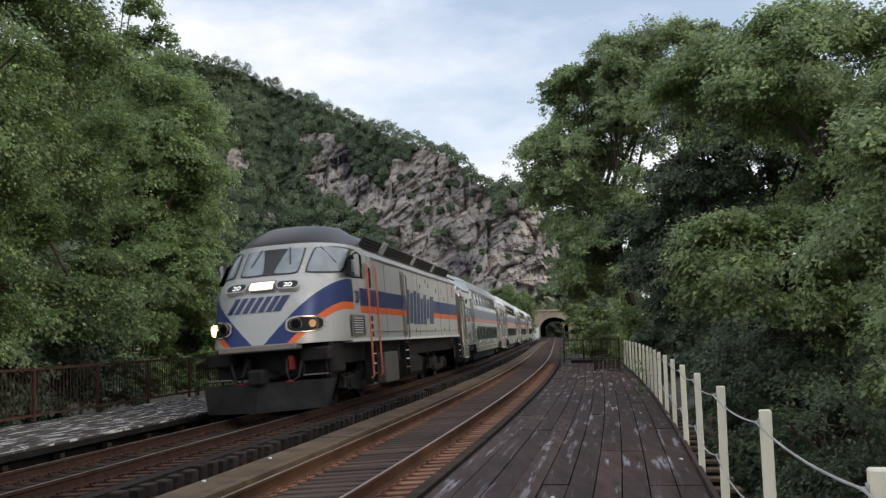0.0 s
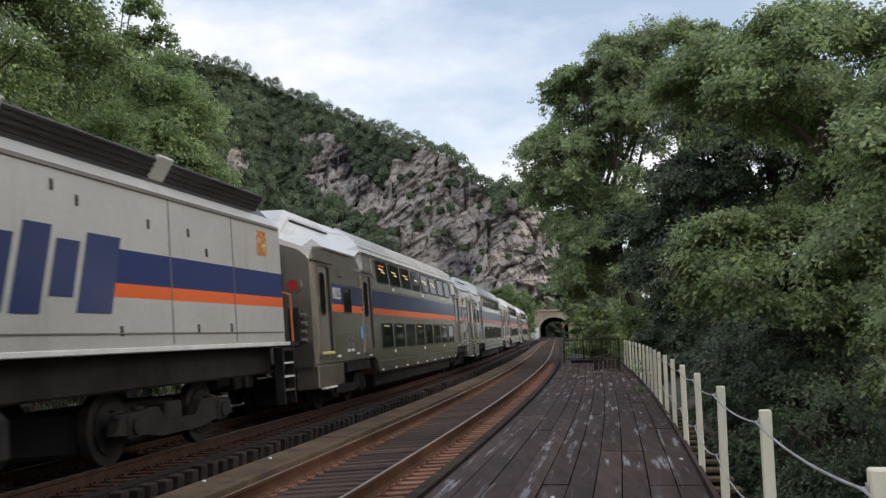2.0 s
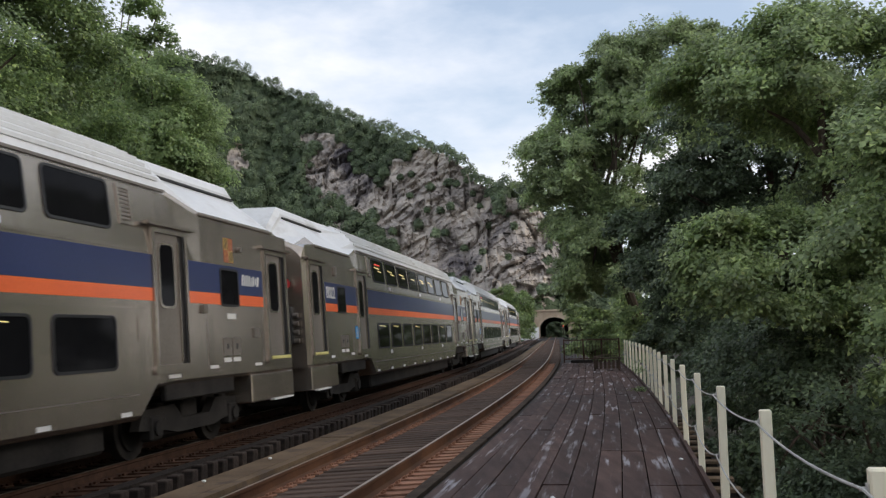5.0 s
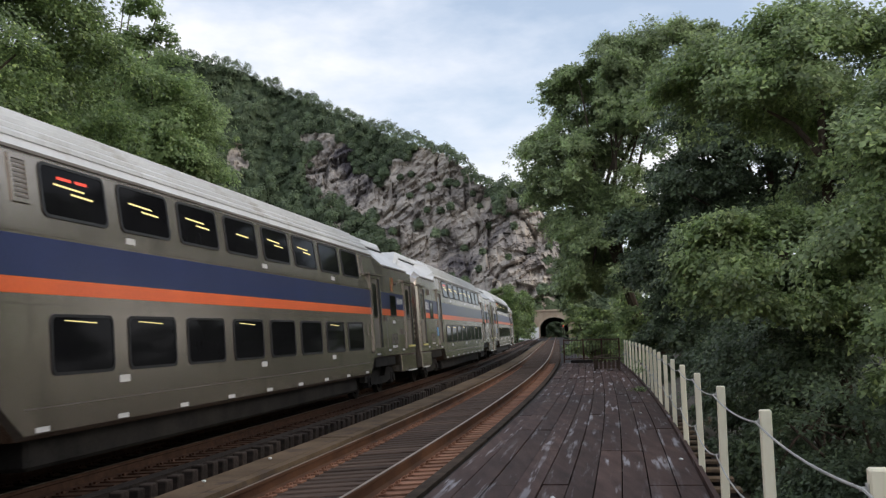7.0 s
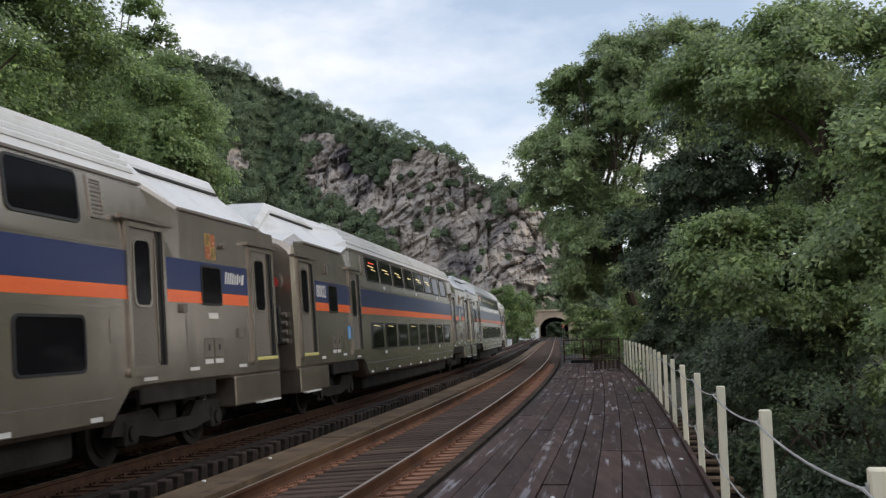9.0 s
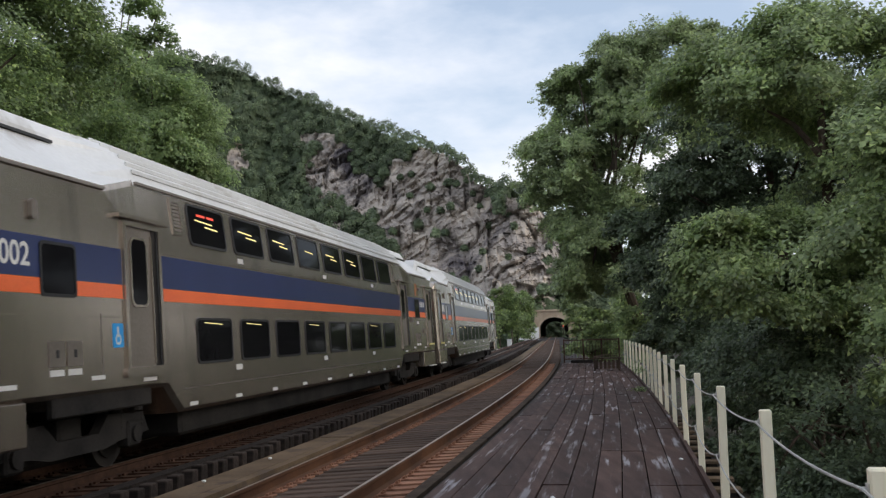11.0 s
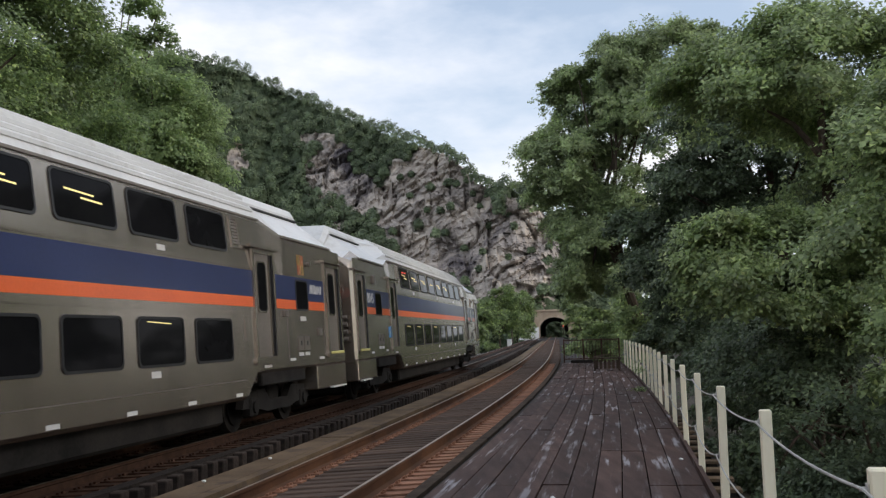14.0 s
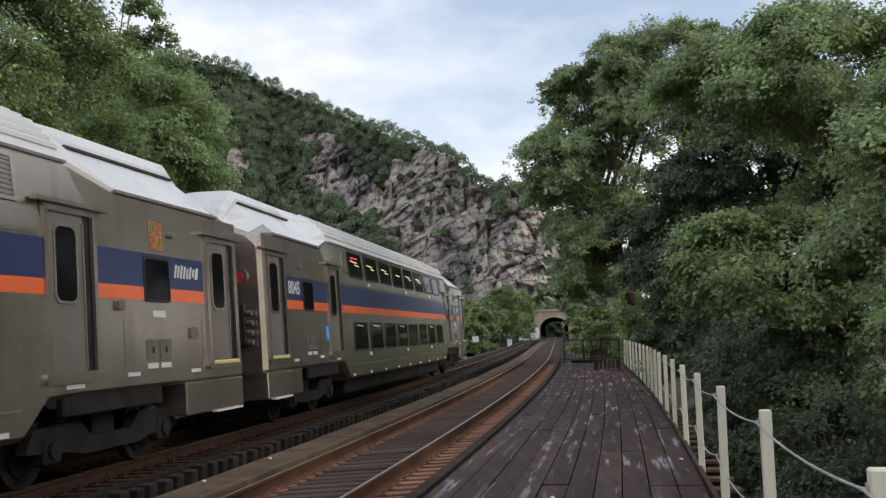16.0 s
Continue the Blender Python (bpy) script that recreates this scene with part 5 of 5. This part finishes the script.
# ---- locomotive ----
def painted_hull():
    """Silver paint with the stripes that sweep down into a V on the nose, and a black roof."""
    m = M_SILVER.copy()
    m.name = "locomotive_paint"
    t = m.node_tree
    n, l = t.nodes, t.links
    p = n["Principled BSDF"]
    base = p.inputs["Base Color"].links[0].from_socket
    co, sep = n.new("ShaderNodeTexCoord"), n.new("ShaderNodeSeparateXYZ")
    l.new(co.outputs["Object"], sep.inputs[0])

    def op(kind, a, b):
        q = n.new("ShaderNodeMath")
        q.operation = kind
        for i, v in enumerate((a, b)):
            if isinstance(v, (int, float)):
                q.inputs[i].default_value = v
            elif v is not None:
                l.new(v, q.inputs[i])
        return q.outputs[0]
    side = op("ABSOLUTE", sep.outputs["Y"], None)
    inn = op("MAXIMUM", op("SUBTRACT", 1.47, side), 0.0)
    band = op("ADD", sep.outputs["Z"], op("MULTIPLY", inn, 1.07))
    gap = op("MINIMUM", op("GREATER_THAN", sep.outputs["X"], 7.55), op("LESS_THAN", sep.outputs["X"], 8.12))
    fore = op("SUBTRACT", 1.0, gap)
    out = base
    bow = op("GREATER_THAN", sep.outputs["X"], 7.8)    # the stripes rise on the nose
    for low_edge, high_edge, up0, up1, col in ((2.18, 2.36, 0.07, 0.07, (0.80, 0.145, 0.03, 1)), (2.36, 2.80, 0.07, 0.18, (0.02, 0.034, 0.135, 1))):
        lo, hi = op("MULTIPLY_ADD", bow, up0), op("MULTIPLY_ADD", bow, up1)
        lo.node.inputs[2].default_value, hi.node.inputs[2].default_value = low_edge, high_edge
        k = op("MULTIPLY", op("MULTIPLY", op("GREATER_THAN", band, lo), op("LESS_THAN", band, hi)), op("MULTIPLY", fore, op("LESS_THAN", sep.outputs["Z"], 3.0)))
        mx = n.new("ShaderNodeMixRGB")
        l.new(k, mx.inputs["Fac"])
        l.new(out, mx.inputs["Color1"])
        mx.inputs["Color2"].default_value = col
        out = mx.outputs["Color"]
    mx = n.new("ShaderNodeMixRGB")
    l.new(op("GREATER_THAN", sep.outputs["Z"], 3.88), mx.inputs["Fac"])
    l.new(out, mx.inputs["Color1"])
    mx.inputs["Color2"].default_value = (0.035, 0.033, 0.032, 1)
    l.new(mx.outputs["Color"], p.inputs["Base Color"])
    return m


M_HULL = painted_hull()
HULL_W = [1.52, 1.7, 2.0, 2.3, 2.6, 2.9, 3.05, 3.2, 3.4, 3.6, 3.74, 3.88, 4.0, 4.15, 4.3, 4.42, 4.5, 4.53]


def nose(w, t, out=0.0):
    """A point of the nose: height w, t from 0 on the centre line to 90 degrees at the cab's side."""
    uf = np.interp(w, [1.5, 2.2, 2.85, 3.05, 3.80, 3.9, 4.2, 4.42, 4.53], [10.72, 10.55, 10.22, 9.85, 9.0, 9.02, 8.55, 7.9, 6.9]) + out
    hw = 1.55 * np.interp(w, [1.5, 3.0, 3.70, 3.9, 4.2, 4.42, 4.5, 4.53], [1, 1, 0.96, 0.90, 0.78, 0.60, 0.40, 0.0]) + out
    a = radians(abs(t))
    k = 2 / np.interp(w, [2.6, 3.8, 4.4], [3.6, 3.0, 2.4])
    return Vector((6.4 + (uf - 6.4) * math.cos(a) ** k, math.copysign(hw * math.sin(a) ** k, t) if t else 0.0, w))


def nose_at(w, y, out=0.0):
    """The same by the distance y from the centre line."""
    hw = 1.55 * np.interp(w, [1.5, 3.0, 3.70, 3.9], [1, 1, 0.96, 0.86])
    n = np.interp(w, [2.6, 3.8, 4.4], [3.6, 3.0, 2.4])
    return nose(w, math.copysign(math.degrees(math.asin(min(1.0, abs(y) / hw) ** (n / 2))), y), out)


def nose_patch(w0, w1, t0, t1, out, nw=5, nt=10, soft=0.0, lean=0.0):
    """A patch on the nose; soft rounds its corners, lean moves the inner edge outwards towards the top."""
    bm = bmesh.new()

    def spot(i, j):
        a, b = 2 * i / nw - 1, 2 * j / nt - 1
        a, b = a * math.sqrt(1 - soft * b ** 4 / 2), b * math.sqrt(1 - soft * a ** 4 / 2)
        a, b = (a + 1) / 2, (b + 1) / 2
        s0 = t0 + lean * a
        return nose_at(w0 + (w1 - w0) * a, s0 + (t1 - s0) * b, out)

    g = [[bm.verts.new(spot(i, j)) for j in range(nt + 1)] for i in range(nw + 1)]
    for i in range(nw):
        for j in range(nt):
            bm.faces.new((g[i][j], g[i][j + 1], g[i + 1][j + 1], g[i + 1][j]))
    return bm


def locomotive():
    c = thing("locomotive", "silver diesel locomotive with blue and orange stripes", "locomotive")
    bm = bmesh.new()
    ts = np.linspace(-90, 90, 61)
    g = [[bm.verts.new(nose(w, t)) for t in ts] for w in HULL_W]
    for i in range(len(HULL_W) - 1):
        for j in range(len(ts) - 1):
            bm.faces.new((g[i][j], g[i][j + 1], g[i + 1][j + 1], g[i + 1][j]))
    bmesh.ops.remove_doubles(bm, verts=bm.verts, dist=0.0005)
    part("cab", bm, M_HULL, c, smooth=True)
    sec = [(0, 1.52), (1.55, 1.52), (1.55, 3.66), (1.50, 3.70), (1.33, 3.9), (1.12, 4.2), (0.82, 4.42), (0.46, 4.5), (0, 4.53)]
    dip = [(0, 1.52), (1.55, 1.52), (1.55, 3.66), (1.50, 3.70), (1.36, 3.86), (1.2, 4.02), (0.8, 4.16), (0.46, 4.2), (0, 4.22)]
    part("hood", loft([(-9.2, dip), (-8.95, sec), (6.45, sec)]), M_HULL, c)
    bm = bmesh.new()
    box(bm, 18.0, 3.16, 0.07, (-0.4, 0, 1.47), bevel=0.01)
    part("sill", bm, M_PALE, c, "pale running board edge")
    bm = bmesh.new()
    box(bm, 19.0, 2.4, 0.5, (0.2, 0, 0.98), bevel=0.03)
    part("underframe", bm, M_UNDER, c)
    for sy in (-1, 1):
        # black roof-side grilles
        for u, ln in ((5.0, 2.2), (1.2, 4.2), (-3.1, 3.6), (-7.0, 3.7)):
            m = Matrix.Translation((u, sy * 1.27, 4.03)) @ Matrix.Rotation(sy * radians(-34), 4, "X")
            bm = bmesh.new()
            box(bm, ln, 0.05, 0.52, (0, 0, -0.26), bevel=0.015)
            f = part("roof_grille", bm, M_SOOT, c, "black sloped radiator grille", at=m)
            for k in range(6):
                bm = bmesh.new()
                box(bm, ln - 0.1, 0.02, 0.02, (0, sy * 0.03, -0.22 + 0.085 * k))
                part("slat", bm, M_UNDER, f)
        for u in (3.55, -1.1, -5.0):
            m = Matrix.Translation((u, sy * 1.29, 4.03)) @ Matrix.Rotation(sy * radians(-34), 4, "X")
            bm = bmesh.new()
            box(bm, 0.45, 0.07, 0.62, (0, 0, -0.31), bevel=0.02)
            part("roof_post", bm, M_SILVER, c, "silver roof post", at=m)
    # cab windows
    for sy in (-1, 1):
        for t0, t1, ln in ((0.07, 0.70, 0.17), (0.80, 1.44, 0.05)):
            fr = part("windscreen_frame", nose_patch(3.10, 3.80, sy * t0, sy * t1, 0.012, 10, 12, 0.32, sy * ln), M_RUBBER, c, "black rubber window surround", smooth=True)
            part("windscreen", nose_patch(3.135, 3.765, sy * (t0 + 0.035), sy * (t1 - 0.035), 0.02, 10, 12, 0.32, sy * ln), M_WIND, fr, "windscreen with a pale reflection put into its colour", smooth=True)
            a, b = nose_at(3.78, sy * (t0 + t1) * 0.42, 0.05), nose_at(3.36, sy * (t0 + t1) * 0.58, 0.05)
            bm = bmesh.new()
            tube(bm, [a, a.lerp(b, 0.5), b], 0.012)
            part("wiper", bm, M_RUBBER, fr)
        part("windscreen_mask", nose_patch(3.10, 3.82, sy * 0.0, sy * 0.26, 0.006), M_SOOT, c, "black mask between the windscreens")
    # headlamp box and number boards
    bm = nose_patch(2.74, 2.97, -0.29, 0.29, 0.05)
    h = part("headlamp_box", bm, M_DOOR, c, "square headlamp housing")
    part("headlamp", nose_patch(2.77, 2.94, -0.25, 0.25, 0.06), G_LAMP, h, "lit headlamp")
    for sy in (-1, 1):
        cpos = nose_at(2.84, sy * 0.58, 0.03)
        nx = (nose_at(2.84, sy * 0.62) - nose_at(2.84, sy * 0.54)).normalized() * sy
        up = (nose_at(2.94, sy * 0.58) - nose_at(2.74, sy * 0.58)).normalized()
        nz = nx.cross(up)
        m = Matrix((nx, up, nz)).transposed().to_4x4()
        m.translation = cpos
        b = part("number_board", slab(rounded(0.46, 0.23, 0.1), -0.1, 0.0), M_RUBBER, c, "black oval number board", at=m)
        part("board_rim", ring(rounded(0.52, 0.29, 0.13), rounded(0.46, 0.23, 0.1), -0.1, 0.015), M_SILVER, b)
        numerals("20", b, pose(0, 0, 0.004), 0.2, G_NUMBER)
        part("lamp_pod", nose_patch(1.76, 2.12, sy * 0.60, sy * 1.29, 0.03, 10, 14, 0.75), M_STEEL, c, "oval steel lamp pod", smooth=True)
        part("lamp_recess", nose_patch(1.79, 2.09, sy * 0.64, sy * 1.25, 0.036, 10, 14, 0.75), M_UNDER, c, "dark recess behind the lamps", smooth=True)
        for k, t in enumerate((0.80, 1.09)):
            p0 = nose_at(1.94, sy * t, 0.0)
            nn = (nose_at(1.94, sy * t, 0.1) - p0).normalized()
            bm = bmesh.new()
            rod(bm, p0 - nn * 0.05, p0 + nn * 0.05, 0.142, 24)
            d = part("lamp_ring", bm, M_STEEL, c, "round steel lamp housing")
            bm = bmesh.new()
            rod(bm, p0 + nn * 0.03, p0 + nn * 0.055, 0.125, 24)
            part("reflector", bm, M_UNDER, d, "dark lamp bowl")
            bm = bmesh.new()
            lit = k == 1
            rod(bm, p0 + nn * 0.05, p0 + nn * 0.065, 0.135 if lit and sy < 0 else 0.085, 20)
            part("lamp", bm, (G_DITCH if sy < 0 else G_DIM) if lit else M_GLASS, d, "lit ditch lamp" if lit else "unlit ditch lamp")
    # operator's mark on the nose, as plain leaning blocks
    for k in range(7):
        t = -0.60 + 0.182 * k
        bm = bmesh.new()
        wd = 0.125 if k != 6 else 0.17
        V = [bm.verts.new(nose_at(w, t + dt + sh, 0.012)) for w, dt, sh in ((2.26, -wd / 2, -0.09), (2.26, wd / 2, -0.09), (2.60, wd / 2, 0.09), (2.60, -wd / 2, 0.09))]
        bm.faces.new(V)
        part("mark", bm, M_BLUE, c)
    # front apron, coupler and plough
    bm = bmesh.new()
    box(bm, 0.5, 1.75, 0.15, (10.55, 0, 1.40), bevel=0.03)
    part("anticlimber", bm, M_DOOR, c, "grey anticlimber bar")
    bm = bmesh.new()
    box(bm, 1.2, 2.7, 0.72, (9.15, 0, 0.80), bevel=0.05)
    part("apron", bm, M_UNDER, c, "black front apron")
    for sy in (-1, 1):
        bm = bmesh.new()
        box(bm, 0.42, 0.62, 0.30, (9.98, sy * 1.08, 1.12), bevel=0.03)
        part("pilot_box", bm, M_UNDER, c, "black box beside the coupler")
        bm = bmesh.new()
        box(bm, 0.30, 0.58, 0.035, (10.05, sy * 1.10, 0.80))
        part("pilot_step", bm, M_UNDER, c)
        bm = bmesh.new()
        box(bm, 0.03, 0.56, 0.025, (10.21, sy * 1.10, 0.822))
        part("step_edge", bm, M_DOOR, c, "worn step edge")
        for y in (0.84, 1.36):
            bm = bmesh.new()
            tube(bm, [Vector((10.16, sy * y, 0.80)), Vector((10.22, sy * y, 1.0)), Vector((10.2, sy * y, 1.36))], 0.02)
            part("pilot_grab", bm, M_UNDER, c, "thin grab iron")
        bm = bmesh.new()
        box(bm, 0.22, 0.16, 0.34, (9.92, sy * 0.5, 0.95), bevel=0.03)
        part("hose_box", bm, M_RED if sy > 0 else M_UNDER, c)
    bm = bmesh.new()
    rod(bm, (9.6, 0, 0.86), (10.85, 0, 0.86), 0.12, 10)
    box(bm, 0.35, 0.36, 0.34, (10.8, 0, 0.69), bevel=0.05)
    part("coupler", bm, M_UNDER, c)
    for sy in (-1, 1):
        bm = bmesh.new()
        tube(bm, [Vector((10.22, sy * 0.45, 1.2)), Vector((10.37, sy * 0.5, 0.9)), Vector((10.32, sy * 0.55, 0.7)), Vector((10.24, sy * 0.72, 0.8)), Vector((10.22, sy * 0.8, 1.15))], 0.03)
        part("air_hose", bm, M_RUBBER, c)
        bm = bmesh.new()
        box(bm, 0.1, 0.14, 0.12, (10.34, sy * 0.55, 0.62), bevel=0.02)
        part("hose_valve", bm, M_RED, c, "red hose valve")
    bm = bmesh.new()
    V = [bm.verts.new(p) for p in ((10.17, -1.5, 0.72), (10.82, 0, 0.72), (10.17, 1.5, 0.72), (10.37, 1.35, 0.12), (11.04, 0, 0.12), (10.37, -1.35, 0.12), (9.92, -1.5, 0.72), (9.92, 1.5, 0.72), (10.12, 1.35, 0.12), (10.12, -1.35, 0.12))]
    for f in ((0, 1, 4, 5), (1, 2, 3, 4), (0, 5, 9, 6), (2, 7, 8, 3), (3, 8, 9, 5, 4), (0, 6, 7, 2, 1), (6, 9, 8, 7)):
        bm.faces.new([V[i] for i in f])
    part("snow_plough", bm, M_UNDER, c, "black pilot plough")
    # sides
    for sy, T in ((1, Matrix.Identity(4)), (-1, None)):
        def f(u, w, y=1.55):
            return flank(u, w, y) if T is not None else TURNED @ flank(-u, w, y)
        sw = [(-0.95, -0.30), (0.85, -0.30), (0.85, 0.30), (0.30, 0.36), (-0.35, 0.18)]
        sw = sw if T is not None else [(-x, y) for x, y in sw[::-1]]
        part("cab_side_window", slab(sw, 0.0, 0.01), M_GLASS, c, "dark cab side window", at=f(7.95, 3.34, 1.535))
        d = part("cab_door", slab(rounded(0.78, 1.95, 0.05), 0, 0.008), M_SILVER, c, "silver cab door", at=f(6.5, 2.5))
        part("pane", slab(rounded(0.40, 0.55, 0.12), 0.008, 0.014), M_GLASS, d, at=pose(0, 0.60, 0))
        part("stripe", slab(rect(0.78, 0.435), 0.008, 0.012), M_BLUE, d, at=pose(0, 0.08, 0))
        part("stripe", slab(rect(0.78, 0.178), 0.008, 0.012), M_ORANGE, d, at=pose(0, -0.23, 0))
        for k in range(3):
            part("foothold", slab(rect(0.36, 0.13), 0.008, 0.013), M_UNDER, d, at=pose(0, -0.45 - 0.2 * k, 0))
        for u in (6.98, 6.02):
            bm = bmesh.new()
            tube(bm, [Vector((0, -1.95, 0.02)), Vector((0, -1.9, 0.09)), Vector((0, 0.9, 0.09)), Vector((0, 0.95, 0.02))], 0.026)
            part("grab_rail", bm, M_HANDRAIL, c, "orange grab rail", at=f(u, 2.5))
        g = part("side_grille", ring(rect(1.25, 0.5), rect(1.1, 0.4), 0, 0.03), M_DOOR, c, at=f(7.9, 1.87))
        part("grille_back", slab(rect(1.1, 0.4), 0, 0.004), M_UNDER, g)
        for k in range(7):
            part("slat", slab(rect(0.85, 0.026), 0.004, 0.03), M_PALE, g, at=pose(0, -0.17 + 0.057 * k, 0))
        part("mirror", slab(rounded(0.2, 0.55, 0.05), 0.10, 0.17), M_SILVER, c, "silver wing mirror", at=f(8.2, 3.3))
        part("mirror_arm", slab(rect(0.04, 0.3), 0.0, 0.2), M_SILVER, c, at=f(8.2, 3.3))
        d2 = part("hood_door", slab(rect(0.62, 1.95), 0, 0.008), M_DOOR, c, at=f(2.08, 2.55))
        part("stripe", slab(rect(0.62, 0.435), 0.008, 0.011), M_BLUE, d2, at=pose(0, 0.03, 0))
        part("stripe", slab(rect(0.62, 0.178), 0.008, 0.011), M_ORANGE, d2, at=pose(0, -0.28, 0))
        for u in (2.42, 1.76):
            bm = bmesh.new()
            tube(bm, [Vector((0, -1.0, 0.0)), Vector((0, -0.95, 0.06)), Vector((0, 0.9, 0.06)), Vector((0, 0.95, 0.0))], 0.02)
            part("grab_rail", bm, M_DOOR, c, at=f(u, 2.5))
        for u in (4.6, -0.4, -4.8, -7.0):
            part("panel_seam", slab(rect(0.03, 2.05), 0, 0.006), M_DOOR, c, at=f(u, 2.6))
        for u, w in ((-0.9, 3.2), (-2.5, 3.3), (-4.2, 3.2), (-5.4, 3.2), (0.3, 1.75), (-3.4, 1.75), (-5.6, 1.78), (-6.8, 1.8), (-2.0, 3.42), (-6.0, 2.95)):
            part("latch", slab(rect(0.05, 0.13), 0, 0.012), M_UNDER, c, at=f(u, w))
        part("gutter", slab(rect(15.2, 0.05), 0, 0.03), M_DOOR, c, at=f(-1.5, 3.64))
        part("seam", slab(rect(15.2, 0.02), 0, 0.02), M_DOOR, c, at=f(-1.5, 1.72))
        part("crest", slab(rect(0.45, 0.45), 0, 0.004), M_CREST, c, "red and gold square crest", at=f(-8.3, 3.3))
        for u, w0, n in ((6.5, 0.3, 4), (2.08, 0.45, 3), (-9.3, 0.3, 3)):
            s = part("step_ladder", slab(rect(0.62, 0.06), -0.16, 0.02), M_UNDER, c, at=f(u, 1.40))
            for k in range(n):
                part("step", slab(rect(0.5, 0.035), -0.16, 0.015), M_PALE if k < 2 else M_DOOR, s, "worn step", at=pose(0, -0.25 * (k + 1), 0))
            for dx in (-0.28, 0.28):
                part("stile", slab(rect(0.05, 1.0), -0.16, 0.01), M_UNDER, s, at=pose(dx, -0.5, 0))
    wordmark(c, -0.7, 2.48, 4.75, 1.08, M_BLUE, 1.556, 0.3)
    part("plain_panel", slab(rect(4.9, 0.66), 0, 0.003), M_SILVER, c, at=flank(-0.75, 2.48, 1.55))
    numerals("20", c, flank(7.84, 2.55, 1.556), 0.42, M_BLUE)
    for sy in (-1, 1):
        bm = bmesh.new()
        tube(bm, [Vector((-9.25, sy * 1.45, 1.55)), Vector((-9.25, sy * 1.45, 2.5)), Vector((-9.9, sy * 1.45, 2.45)), Vector((-9.9, sy * 1.45, 1.55))], 0.025)
        part("end_handrail", bm, M_HANDRAIL, c, "orange end handrail")
    bm = bmesh.new()
    box(bm, 1.0, 3.0, 0.08, (-9.6, 0, 1.46))
    part("end_platform", bm, M_UNDER, c)
    bm = bmesh.new()
    rod(bm, (-9.3, 0, 0.86), (-10.36, 0, 0.86), 0.12, 10)
    box(bm, 0.4, 0.4, 0.34, (-10.1, 0, 0.69), bevel=0.04)
    part("coupler", bm, M_UNDER, c)
    # tank and boxes between the bogies
    bm = bmesh.new()
    box(bm, 3.8, 2.7, 0.72, (0.35, 0, 0.28), bevel=0.16)
    part("fuel_tank", bm, M_UNDER, c, "black fuel tank")
    for sy in (-1, 1):
        bm = bmesh.new()
        box(bm, 1.7, 0.3, 0.85, (3.6, sy * 1.25, 0.3), bevel=0.03)
        part("battery_box", bm, M_DOOR, c, "dull grey-brown battery box")
        bm = bmesh.new()
        rod(bm, (2.2, sy * 1.05, 1.2), (-1.6, sy * 1.05, 1.2), 0.16, 14)
        part("air_tank", bm, M_UNDER, c)
    bogie(c, 6.5, 2.8, 0.5, 2)
    bogie(c, -5.6, 2.8, 0.5, 2)
    return c


loco = locomotive()


def motions():
    for i, c in enumerate(coaches):
        walk(c, [(t, on_line(s + (i - 2) * PITCH, 9.45)) for t, s in RUN])
    walk(loco, [(t, on_line(s - 2 * PITCH - 24.21, 6.6)) for t, s in RUN])


motions()
